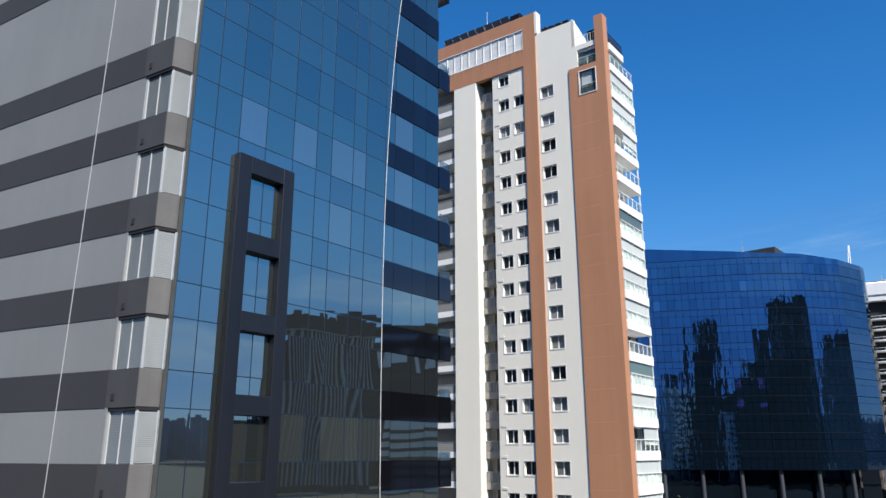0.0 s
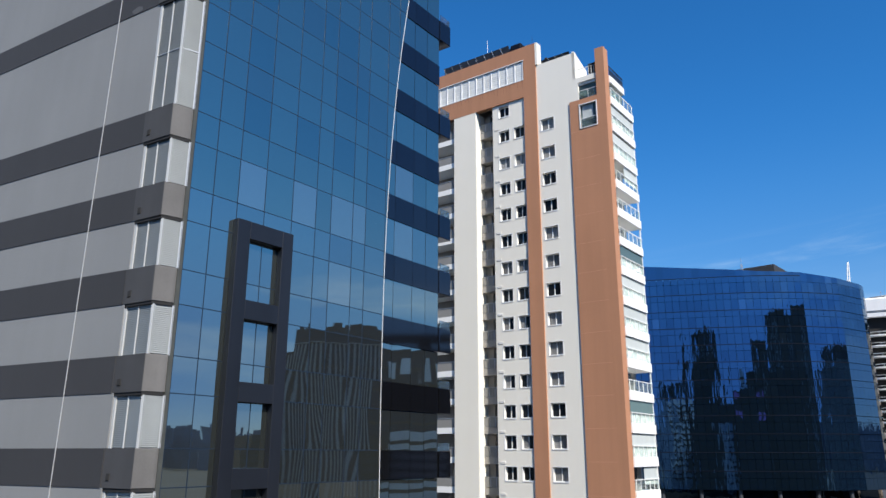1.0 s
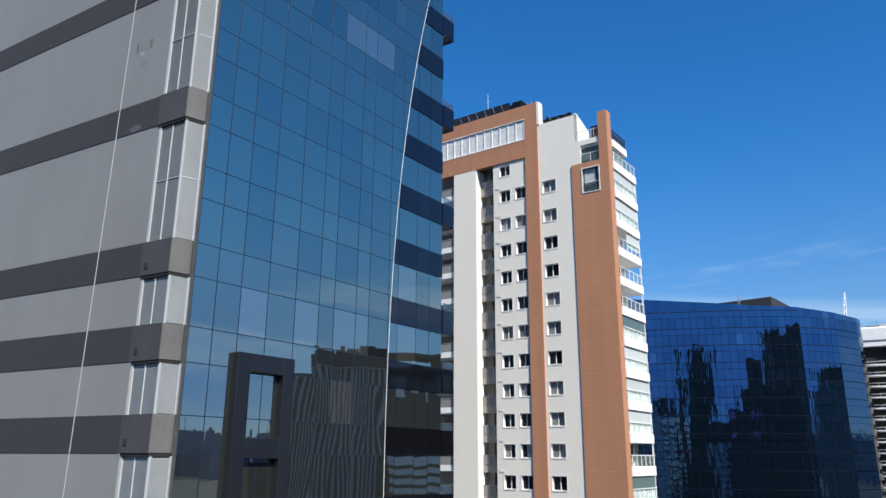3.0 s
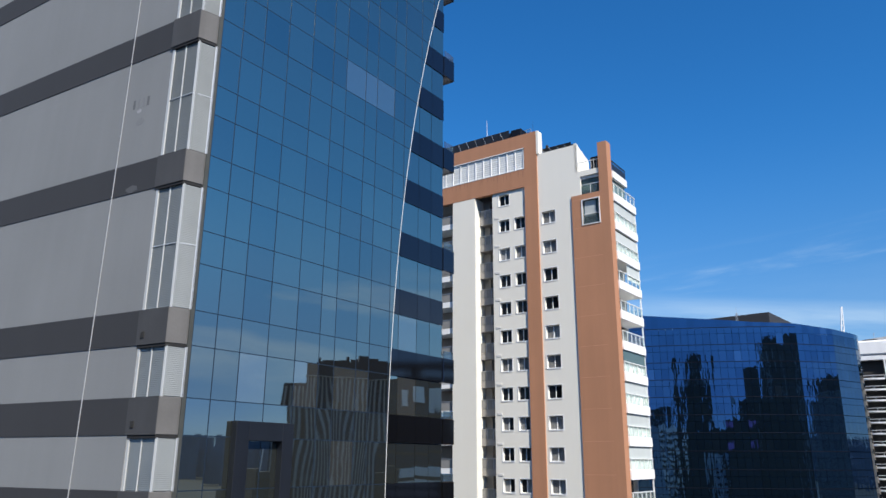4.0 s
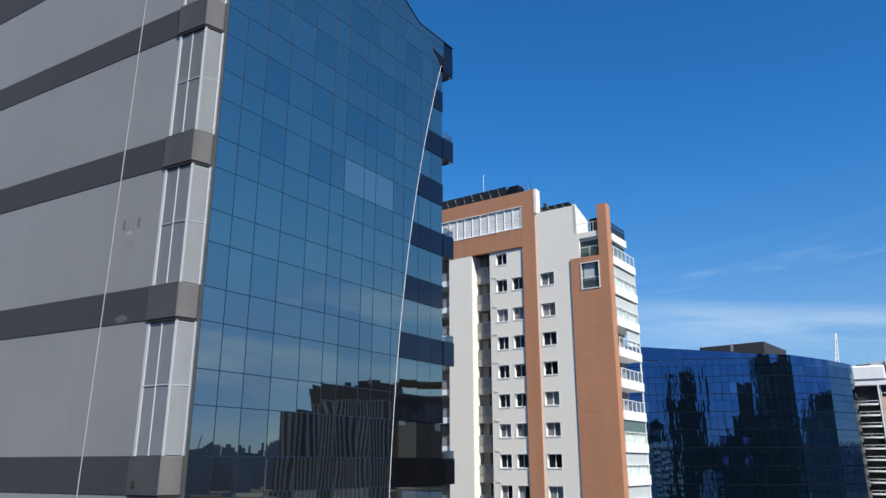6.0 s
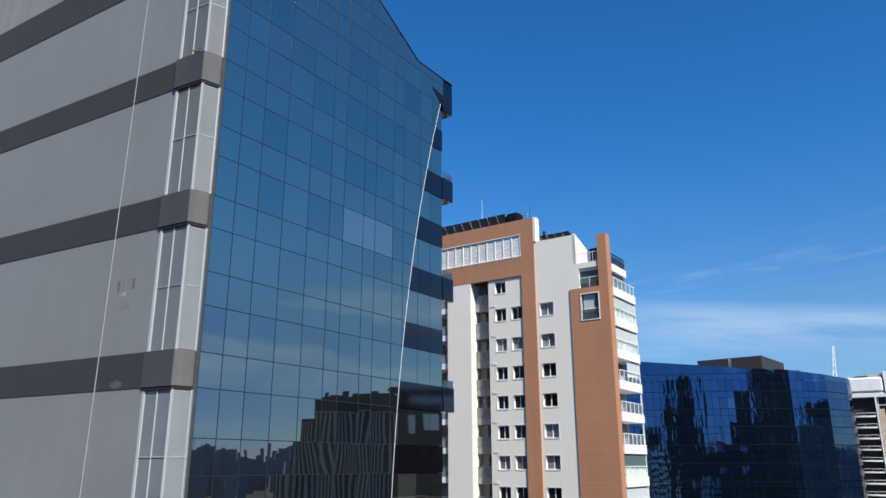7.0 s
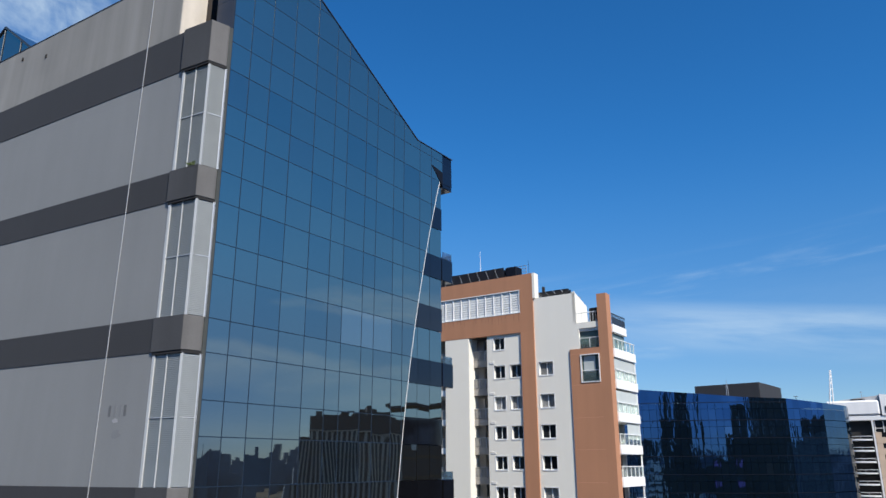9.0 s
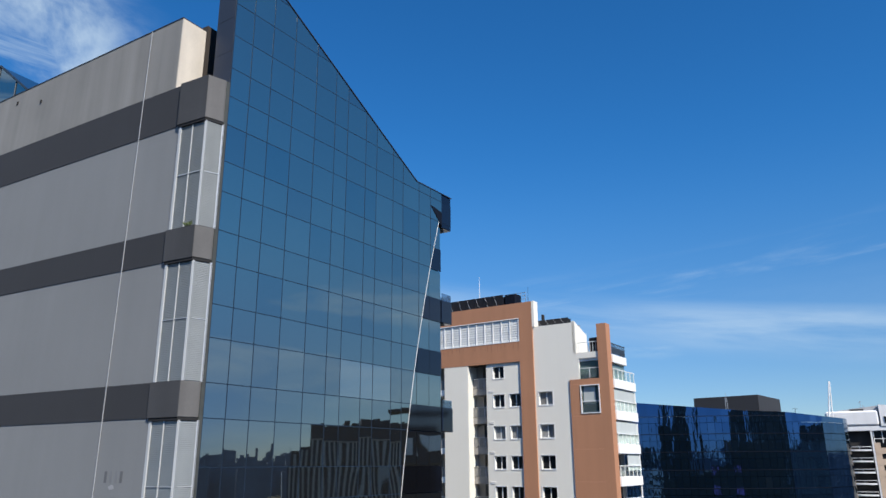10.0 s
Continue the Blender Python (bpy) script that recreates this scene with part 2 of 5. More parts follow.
M_RAILMESH = paint("grey_rail_panel", (0.23, 0.225, 0.215), 0.6, 0.12, 0.8, 0.1, 0.05)
M_STEEL = paint("grey_steel", (0.42, 0.43, 0.44), 0.4, 0.08, 1.0, 0, 0.0, metal=0.6)
M_SOLAR = paint("solar_panel_back", (0.022, 0.024, 0.03), 0.3, 0.1, 1.0)
M_CURTAIN = paint("pale_blind", (0.47, 0.505, 0.495), 0.8, 0.06, 0.6, 0.10, 0.0, tone=0.08)
M_ROOM = paint("room_wall", (0.22, 0.20, 0.18), 0.9, 0.2, 0.5, tone=0.3)
M_GROUND = paint("asphalt_and_lots", (0.045, 0.045, 0.043), 0.9, 0.35, 0.02, 0, 0.2)
M_GREY = paint("plant_room_grey", (0.028, 0.028, 0.031), 0.7, 0.1, 0.3, 0.1, 0.1)
M_BEIGE = paint("beige_stone", (0.55, 0.42, 0.31), 0.8, 0.1, 0.4, 0.05, 0.1, tone=0.06)
M_LEAF = paint("leaves", (0.075, 0.105, 0.03), 0.6, 0.35, 0.8, 0, 0.0)
M_PILASTER = paint("grey_city_render", (0.36, 0.37, 0.38), 0.9, 0.2, 0.1, 0.1, 0.1)
M_BARK = paint("bark", (0.10, 0.075, 0.05), 0.9, 0.3, 2.0)
M_STAIN = paint("wall_patch", (0.30, 0.30, 0.305), 0.85, 0.05, 0.5)
M_GREYPATCH = paint("band_patch", (0.085, 0.087, 0.09), 0.85, 0.15, 0.8)
M_MARK = paint("wall_mark_grey", (0.18, 0.184, 0.188), 0.85, 0.1, 0.8)
M_STAIN_D = paint("wall_patch_dark", (0.115, 0.118, 0.122), 0.85, 0.05, 0.5)


def window_glass(name, col, tint=0.12):
    m, n, l, b = nodes_of(name)
    info = n.new("ShaderNodeObjectInfo")
    ramp = n.new("ShaderNodeValToRGB")
    ramp.color_ramp.elements[0].color = (*[c * 0.6 for c in col], 1)
    ramp.color_ramp.elements[1].color = (*[min(1, c * 1.5) for c in col], 1)
    l.new(info.outputs["Random"], ramp.inputs[0])
    l.new(ramp.outputs[0], b.inputs["Base Color"])
    b.inputs["Roughness"].default_value, b.inputs["IOR"].default_value = 0.05, 1.25
    return m


M_PANE = window_glass("dark_window", (0.012, 0.013, 0.014))
M_PANEPALE = window_glass("curtained_window", (0.33, 0.33, 0.32))
# curtain folds show through the paler panes
pn, pl = M_PANEPALE.node_tree.nodes, M_PANEPALE.node_tree.links
fold_w = pn.new("ShaderNodeTexWave")
fold_w.bands_direction = "X"
fold_w.inputs["Scale"].default_value, fold_w.inputs["Distortion"].default_value, fold_w.inputs["Detail"].default_value = 2.6, 1.2, 2.0
fold_c = pn.new("ShaderNodeTexCoord")
fold_m = pn.new("ShaderNodeMixRGB")
fold_m.blend_type = "MULTIPLY"
fold_m.inputs[0].default_value = 0.75
pl.new(fold_c.outputs["Object"], fold_w.inputs[0])
pl.new(pn["Color Ramp"].outputs[0], fold_m.inputs[1])
pl.new(fold_w.outputs["Color"], fold_m.inputs[2])
pl.new(fold_m.outputs[0], pn["Principled BSDF"].inputs["Base Color"])
M_TEAL = window_glass("teal_glass", (0.10, 0.15, 0.148))
M_POST = paint("pale_post", (0.46, 0.47, 0.47), 0.45, 0.08, 1.0, 0.1, 0.0)
gm, gn, gl_, gb = nodes_of("clear_rail_glass")
gb.inputs["Base Color"].default_value = (0.80, 0.88, 0.865, 1)
gb.inputs["Transmission Weight"].default_value, gb.inputs["Roughness"].default_value, gb.inputs["IOR"].default_value = 0.96, 0.02, 1.08
M_RAILGLASS = gm
gm, gn, gl_, gb = nodes_of("tinted_guard_glass")
gb.inputs["Base Color"].default_value = (0.30, 0.42, 0.52, 1)
gb.inputs["Transmission Weight"].default_value, gb.inputs["Roughness"].default_value, gb.inputs["IOR"].default_value = 0.9, 0.02, 1.3
M_GUARD = gm


# ---- building blocks ----
def at(o, ang):
    """World matrix of a facade: x along it, y into the building, z up from the ground."""
    return Matrix.Translation((o[0], o[1], 0)) @ Matrix.Rotation(radians(ang), 4, "Z")


def box(bm, x0, x1, y0, y1, z0, z1):
    v = [bm.verts.new((x, y, z)) for z in (z0, z1) for x, y in ((x0, y0), (x1, y0), (x1, y1), (x0, y1))]
    for f in ((3, 2, 1, 0), (4, 5, 6, 7), (0, 1, 5, 4), (1, 2, 6, 5), (2, 3, 7, 6), (3, 0, 4, 7)):
        bm.faces.new([v[i] for i in f])


def prism(bm, pts, z0, z1):
    """pts run anticlockwise seen from above; z1 may be a list of heights, one a point."""
    tops = z1 if isinstance(z1, (list, tuple)) else [z1] * len(pts)
    lo = [bm.verts.new((p[0], p[1], z0)) for p in pts]
    hi = [bm.verts.new((p[0], p[1], h)) for p, h in zip(pts, tops)]
    bm.faces.new(lo[::-1])
    bm.faces.new(hi)
    for i in range(len(pts)):
        j = (i + 1) % len(pts)
        bm.faces.new((lo[i], lo[j], hi[j], hi[i]))


def bevelled(bm, width=0.02):
    bmesh.ops.bevel(bm, geom=list(bm.edges), offset=width, segments=1, affect="EDGES", profile=0.5)
    return bm


def rod(bm, a, b, r0, r1=None, sides=8):
    a, b = Vector(a), Vector(b)
    q = (b - a).to_track_quat("Z", "Y")
    r1 = r0 if r1 is None else r1
    lo = [bm.verts.new(a + q @ Vector((r0 * math.cos(i * math.tau / sides), r0 * math.sin(i * math.tau / sides), 0))) for i in range(sides)]
    hi = [bm.verts.new(b + q @ Vector((r1 * math.cos(i * math.tau / sides), r1 * math.sin(i * math.tau / sides), 0))) for i in range(sides)]
    bm.faces.new(lo[::-1])
    bm.faces.new(hi)
    for i in range(sides):
        j = (i + 1) % sides
        bm.faces.new((lo[i], lo[j], hi[j], hi[i]))


def thing(name, m, label, category, group="", kind=""):
    ob = new(name)
    ob.matrix_basis = m
    return tagged(ob, label, category, group, kind)


def mesh_of(name, bm, material):
    me = bpy.data.meshes.new(name)
    bm.to_mesh(me)
    bm.free()
    me.materials.append(material)
    return me


def part(name, bm, material, parent, label="", m=None):
    """One mesh under a thing or a part; m moves it from another frame into the parent's."""
    if m is not None:
        bm.transform(m)
    ob = new(name, mesh_of(name, bm, material))
    ob.parent = parent
    return tagged(ob, label)


def piece(name, me, parent, m):
    ob = new(name, me)
    ob.parent = parent
    ob.matrix_basis = m
    return ob


def one_box(*a, bevel=0.0):
    bm = bmesh.new()
    box(bm, *a)
    return bevelled(bm, bevel) if bevel else bm


def H(z):
    return z + EYE


# slatted blinds: fine level lines
M_BLIND = paint("slatted_blind", (0.74, 0.745, 0.72), 0.75, 0.06, 0.6, 0.06, 0.0, tone=0.07)
bn, bl = M_BLIND.node_tree.nodes, M_BLIND.node_tree.links
bw = bn.new("ShaderNodeTexWave")
bw.bands_direction = "Z"
bw.inputs["Scale"].default_value, bw.inputs["Distortion"].default_value = 1.9, 0.6
bc = bn.new("ShaderNodeTexCoord")
bu = bn.new("ShaderNodeBump")
bu.inputs["Strength"].default_value, bu.inputs["Distance"].default_value = 1.0, 0.010
bl.new(bc.outputs["Object"], bw.inputs[0])
bl.new(bw.outputs["Fac"], bu.inputs["Height"])
bl.new(bu.outputs[0], bn["Principled BSDF"].inputs["Normal"])


# ---- ground ----
gbm = bmesh.new()
box(gbm, -4500, 4500, -4500, 4500, -1.0, 0.0)
tagged(new("ground", mesh_of("ground", gbm, M_GROUND)), "dark grey asphalt and paved city ground", "ground", kind="structure")

# ---- office building ----
GLASS = at((-12.24, 32.57), 53.6)
WALL = at((-13.03, 31.95), 329.0)
TO_GLASS = GLASS.inverted() @ WALL
office = thing("office_building", GLASS, "grey office tower with dark bands and a blue mirror-glass sail facade", "building")
# undersides of the dark bands, from the lowest storey up
LEVELS = [H(z) for z in (-10.1, -6.1, -2.1, 1.90, 5.92, 9.93, 13.95, 17.97, 21.87, 25.77, 29.64, 33.51, 37.30, 41.08, 44.80, 48.52)]
BAND = 1.65
BANDED = [0, 1, 2, 3, 4, 5, 6, 7, 9, 11, 13, 15]   # storeys whose band runs round the rendered wall
WIN = 1.86        # the louvred strip's width on the wall
WALL_END = 25.0

# rendered wall between the bands, the bands, the corner blocks and the louvred strips


def turned(x, y, z):
    """A place on the long wall, which turns very slightly with height about the corner."""
    return Matrix.Rotation(-radians(0.12) * (z - H(28.0)), 3, "Z") @ Vector((x, y, z))


def skew(x0, x1, y0, y1, z0, z1):
    """A stretch of the long wall; its front is a fine net, so that it turns smoothly."""
    bm = bmesh.new()
    nx, nz = max(1, int((x1 - x0) / 1.6)), max(1, int((z1 - z0) / 1.2))
    net = [[bm.verts.new(turned(x0 + (x1 - x0) * p / nx, y0, z0 + (z1 - z0) * q / nz)) for p in range(nx + 1)] for q in range(nz + 1)]
    for q in range(nz):
        for p in range(nx):
            bm.faces.new((net[q][p], net[q][p + 1], net[q + 1][p + 1], net[q + 1][p])).smooth = True
    c = [bm.verts.new(turned(x, y, z)) for z in (z0, z1) for x, y in ((x0, y0), (x1, y0), (x1, y1), (x0, y1))]
    for f in ((3, 2, 1, 0), (4, 5, 6, 7), (1, 2, 6, 5), (2, 3, 7, 6), (3, 0, 4, 7)):
        bm.faces.new([c[k] for k in f])
    return bm


chamfer = TO_GLASS.inverted() @ Vector((0, 0, 0))   # where the chamfer meets the glass, in the wall's frame
cx, cy = chamfer.x, chamfer.y
for i, k in enumerate(BANDED):
    z0 = LEVELS[k]
    z1 = z0 + (2.42 if k == 15 else BAND)
    up = LEVELS[BANDED[i + 1]] if i + 1 < len(BANDED) else None
    part("dark_band", skew(-WALL_END, -WIN - 0.12, 0.0, 0.4, z0, z1), M_BAND, office, "dark grey painted band", TO_GLASS)
    over = 0.05 if k == 15 else 0.02       # the top block laps over the joint to the glass
    bm = bmesh.new()
    prism(bm, [(-WIN - 0.12, -0.05), (0.03, -0.05), (cx - 0.06 + over, cy - 0.13), (cx - 0.06 + over, cy + 0.9), (-WIN - 0.12, 0.9)], z0, z1)
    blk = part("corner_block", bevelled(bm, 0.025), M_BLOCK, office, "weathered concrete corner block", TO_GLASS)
    # darker front skin: shade put into the colour, against the sunlit chamfer
    part("painted_face", one_box(-WIN - 0.125, 0.018, -0.056, 0.2, z0 + 0.003, z1 - 0.003), M_SHADEFACE, blk, "weathered front face, darkened in colour as the shade side", TO_GLASS)
    # black slab under the block, put in as its shade
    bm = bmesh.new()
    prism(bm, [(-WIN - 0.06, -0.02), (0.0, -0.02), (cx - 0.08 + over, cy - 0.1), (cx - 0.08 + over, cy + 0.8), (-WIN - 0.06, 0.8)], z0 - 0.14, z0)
    part("soffit", bm, M_UNDERSHADE, blk, "black slab standing for the shade under the block", TO_GLASS)
    if k <= 8:
        part("scupper", one_box(-WIN + 0.18, -WIN + 0.42, -0.09, 0.02, z0 + 0.30, z0 + 0.62, bevel=0.02), M_DARK, blk, "small dark drain opening", TO_GLASS)
    if up is None:
        continue
    part("rendered_wall", skew(-WALL_END, -WIN, 0.03, 0.4, z1, up), M_WALL, office, "smooth grey rendered wall", TO_GLASS)
    strip = part("louvred_window", one_box(-WIN, -0.05, 0.105, 0.9, z1, up - 0.14), M_SLAT, office, "", TO_GLASS)
    for x, hw in ((-WIN + 0.055, 0.075), (-0.93, 0.022)):
        part("frame_post", one_box(x - hw, x + hw, 0.012 if hw > 0.05 else 0.035, 0.24, z1, up - 0.12), M_POST, strip, "pale aluminium post", TO_GLASS)
    bm = bmesh.new()
    prism(bm, [(-0.05, 0.03), (0.045, 0.055), (0.02, 0.2), (-0.05, 0.2)], z1, up - 0.12)
    part("frame_post", bm, M_POST, strip, "pale aluminium corner post", TO_GLASS)
    bm = bmesh.new()
    prism(bm, [(cx - 0.06, cy - 0.06), (cx + 0.02, cy + 0.0), (cx - 0.03, cy + 0.15), (cx - 0.13, cy + 0.1)], z1, up - 0.12)
    part("frame_post", bm, M_ALU, strip, "pale aluminium post", TO_GLASS)
    if up - z1 > 4:
        zm = (z1 + up) / 2
        bm = bmesh.new()
        box(bm, -WIN, 0.0, 0.04, 0.14, zm - 0.02, zm + 0.02)
        prism(bm, [(0.0, 0.03), (cx - 0.03, cy - 0.03), (cx - 0.08, cy + 0.08), (-0.02, 0.14)], zm - 0.02, zm + 0.02)
        part("transom", bm, M_ALU, strip, "thin aluminium rail", TO_GLASS)
    # louvre blades: the wall side and the chamfer side
    bm, bm2 = bmesh.new(), bmesh.new()
    prism(bm2, [(-0.02, 0.13), (cx - 0.06, cy + 0.05), (cx - 0.06, cy + 0.4), (-0.02, 0.5)], z1, up - 0.12)
    z = z1 + 0.04
    while z < up - 0.2:
        for b, p, q, d in ((bm, (-WIN + 0.1, 0.07), (-0.05, 0.07), (0.0, 0.018)), (bm2, (0.03, 0.055), (cx - 0.06, cy - 0.02), (-0.014, 0.012))):
            v = [b.verts.new(c) for c in ((*p, z), (*q, z), (q[0] + d[0], q[1] + d[1], z + 0.07), (p[0] + d[0], p[1] + d[1], z + 0.07))]
            b.faces.new(v)
        z += 0.085
    tagged(part("louvres", bm, M_SLAT, strip, "grey metal louvre blades", TO_GLASS), kind="stuff")
    tagged(part("louvres", bm2, M_SLATPALE, strip, "bright metal louvre blades", TO_GLASS), kind="stuff")

# wall cable, marks and patches
bm = skew(-5.22, -5.195, -0.04, -0.01, 0.2, H(55.3))
part("wall_cable", bm, M_ALU, office, "thin white vertical cable", TO_GLASS)
for x, mt in ((-4.50, M_STAIN_D), (-4.12, M_MARK), (-3.74, M_MARK), (-3.41, M_STAIN_D)):
    part("wall_mark", skew(x - 0.09, x + 0.09, 0.022, 0.05, H(30.62), H(31.14)), mt, office, "short painted mark on the render", TO_GLASS)


def blotch(x, z, w, h, y, material, seed):
    """An irregular thin patch of filler."""
    r = random.Random(seed)
    bm = bmesh.new()
    edge = [(x + w * 0.5 * math.cos(q * 0.5236) * r.uniform(0.7, 1.1), z + h * 0.5 * math.sin(q * 0.5236) * r.uniform(0.7, 1.1)) for q in range(12)]
    f = [bm.verts.new((p, y, q)) for p, q in edge]
    g = [bm.verts.new((p, y + 0.03, q)) for p, q in edge]
    bm.faces.new(f)
    for q in range(12):
        bm.faces.new((f[(q + 1) % 12], f[q], g[q], g[(q + 1) % 12]))
    for v in bm.verts:
        v.co = turned(*v.co)
    part("wall_patch", bm, material, office, "faint filler patch", TO_GLASS)


blotch(-4.03, H(30.42), 0.42, 0.24, 0.025, M_STAIN, 1)
blotch(-3.86, H(29.78), 0.68, 0.5, 0.026, M_MARK, 2)
blotch(-3.73, H(26.0), 0.95, 0.42, -0.005, M_GREYPATCH, 3)

# penthouse wall over the top band, with its lit return
top = LEVELS[15] + 2.42
part("penthouse_wall", skew(-WALL_END, -2.72, 0.06, 1.75, top, H(55.35)), M_WALLTOP, office, "grey rendered parapet wall, streaked", TO_GLASS)
# the return's sunlit brightness is put into its pale cream
part("lit_return", skew(-2.718, -2.66, 0.08, 1.74, top, H(55.33)), M_CREAM, office, "cream return with its sunlit side put into the colour", TO_GLASS)
part("coping", skew(-WALL_END, -2.66, 0.03, 1.8, H(55.354), H(55.39)), M_BAND, office, "thin dark coping", TO_GLASS)
part("plant_recess", one_box(-6.0, -2.45, 1.82, 2.8, top, H(55.7)), M_RECESS, office, "dark recess", TO_GLASS)
part("plant_room", one_box(-WALL_END, -2.95, 2.9, 9.0, top, H(54.6)), M_WALL, office, "", TO_GLASS)
# gabled glass lantern on the roof
lant = [(-30.0, 54.6), (-20.6, 54.6), (-20.6, 56.6), (-25.25, 60.15), (-30.0, 56.5)]
bm = bmesh.new()
fr = [bm.verts.new((x, 3.0, H(z))) for x, z in lant]
rr = [bm.verts.new((x, 7.0, H(z))) for x, z in lant]
bm.faces.new(fr)
bm.faces.new(rr[::-1])
for i in range(5):
    bm.faces.new((fr[(i + 1) % 5], fr[i], rr[i], rr[(i + 1) % 5]))
lantern = part("roof_lantern", bm, G_OFFICE, office, "gabled blue glass roof lantern", TO_GLASS)
bm = bmesh.new()
for (xa, za), (xb, zb) in zip(lant[2:], lant[3:]):
    rod(bm, (xa, 2.97, H(za)), (xb, 2.97, H(zb)), 0.09, sides=6)
for x, z in ((-25.25, 60.1), (-27.7, 58.3), (-22.9, 58.3)):
    rod(bm, (x, 2.97, H(54.6)), (x, 2.97, H(z)), 0.04, sides=6)
part("lantern_bar", bm, M_MULL, lantern, "dark glazing bars", TO_GLASS)
# drains through the parapet
for x, z in ((-18.9, 54.5), (-16.0, 53.8)):
    part("drain", skew(x - 0.07, x + 0.07, 0.0, 0.1, H(z), H(z) + 0.22), M_DARK, office, "small dark parapet drain", TO_GLASS)

# core of the building behind the skin
bm = bmesh.new()
prism(bm, [(20.15, 0.55), (20.15, 18.0), (0.0, 21.0), (0.5, 4.0), (0.5, 0.55)], 0.0, H(50.2))
part("core", bm, M_ROOF, office, "plain grey body")
bm = bmesh.new()
box(bm, -WALL_END, 0.0, 1.9, 8.5, 0.0, top)
part("side_wing", bm, M_WALL, office, "", TO_GLASS)

# dark joint between the chamfer and the glass
part("shadow_joint", one_box(-0.02, 0.19, -0.012, 0.5, 0.0, LEVELS[15] + 2.4), M_OLIVE, office, "dark metal joint")

# glass sail: columns and rows
COLS = [0.20, 1.52, 3.00, 4.75, 6.66, 8.43, 9.63, 11.46, 12.60, 14.41, 15.53, 17.42, 18.85, 20.30]
ROWZ = []
for k in range(16):
    ROWZ += [LEVELS[k], LEVELS[k] + BAND]
ROWZ += [H(51.85), H(53.85), H(55.85), H(57.85), H(59.85)]


def fold(z):
    """The sail's free edge."""
    q = max(0.0, z - EYE - 9)
    return 14.42 + 0.00105 * q ** 2.33 + 0.0022 * max(0.0, 9 - (z - EYE)) ** 2 * 0.5


def crest(s):
    """The sail's sloping top, level past the kink."""
    return H(50.87) + max(0.0, (17.12 - s) * (58.14 - 50.87) / (17.12 - 3.81))


def clip(poly, inside, cut):
    out = []
    for i, p in enumerate(poly):
        q = poly[(i + 1) % len(poly)]
        a, b = inside(p), inside(q)
        if a:
            out.append(p)
        if a != b:
            out.append(cut(p, q))
    return out


def halving(inside):
    def cut(p, q):
        a, b = (p, q) if inside(p) else (q, p)
        for _ in range(24):
            m = ((a[0] + b[0]) / 2, (a[1] + b[1]) / 2)
            if inside(m):
                a = m
            else:
                b = m
        return b
    return cut


in_fold = lambda p: p[0] <= fold(p[1]) - 0.05 or p[1] > H(49.15)
in_crest = lambda p: p[1] <= crest(p[0]) - 0.06
DEEP = {(2, 25), (6, 27), (7, 27), (8, 27), (2, 23), (4, 23), (6, 25), (7, 25), (8, 25), (4, 27), (2, 29), (6, 29), (7, 29), (10, 29), (4, 25), (2, 15), (4, 15), (6, 15), (8, 15), (6, 17), (7, 17), (2, 19), (5, 19), (6, 19), (9, 27), (2, 17)}
BLIND = {(2, 13), (4, 13), (6, 13), (7, 13), (6, 23), (7, 23), (8, 23), (6, 11)}
GREYROOM = {(4, 5), (6, 5), (7, 5), (8, 5), (9, 5)}
part("sail_backing", one_box(0.22, 14.0, 0.30, 0.45, 0.0, H(50.0)), M_DARK, office, "dark void behind the glass")
shared = {}
low = bmesh.new()
for r in range(len(ROWZ) - 1):
    za, zb = ROWZ[r], ROWZ[r + 1]
    for c in range(len(COLS) - 1):
        xa, xb = COLS[c], COLS[c + 1]
        g = 0.022
        poly = [(xa + g, za + g), (xb - g, za + g), (xb - g, zb - g), (xa + g, zb - g)]
        plain = all(in_fold(p) and in_crest(p) for p in poly)
        if not plain:
            poly = clip(poly, in_fold, halving(in_fold))
            poly = clip(poly, in_crest, halving(in_crest)) if poly else poly
            if len(poly) < 3:
                continue
        cxp, czp = (xa + xb) / 2, (za + zb) / 2
        rnd = random.Random(r * 97 + c)
        mt = G_GREYROOM if (c, r) in GREYROOM else G_BLIND if (c, r) in BLIND else G_DEEP if (c, r) in DEEP else G_DUSTY if za < H(15) else G_OFFICE
        tilt = Matrix.Rotation(rnd.gauss(0, 0.0016), 4, "X") @ Matrix.Rotation(rnd.gauss(0, 0.0016), 4, "Z")
        key = (round(xb - xa, 3), round(zb - za, 3), mt.name)
        if plain and key in shared:
            me = shared[key]
        else:
            bm = bmesh.new()
            front = [bm.verts.new((p[0] - cxp, 0.0, p[1] - czp)) for p in poly]
            rear = [bm.verts.new((p[0] - cxp, 0.03, p[1] - czp)) for p in poly]
            bm.faces.new(front)
            bm.faces.new(rear[::-1])
            for i in range(len(poly)):
                j = (i + 1) % len(poly)
                bm.faces.new((front[j], front[i], rear[i], rear[j]))
            me = mesh_of("glass_pane", bm, mt)
            if plain:
                shared[key] = me
        if zb > H(1.0):
            piece("glass_pane", me, office, Matrix.Translation((cxp, 0.0, czp)) @ tilt)
        else:
            t = bmesh.new()
            t.from_mesh(me)
            t.transform(Matrix.Translation((cxp, 0.0, czp)))
            tmp = bpy.data.meshes.new("tmp")
            t.to_mesh(tmp)
            t.free()
            low.from_mesh(tmp)
            bpy.data.meshes.remove(tmp)
tagged(part("lower_panes", low, G_DUSTY, office, "blue glass panes"), kind="stuff")
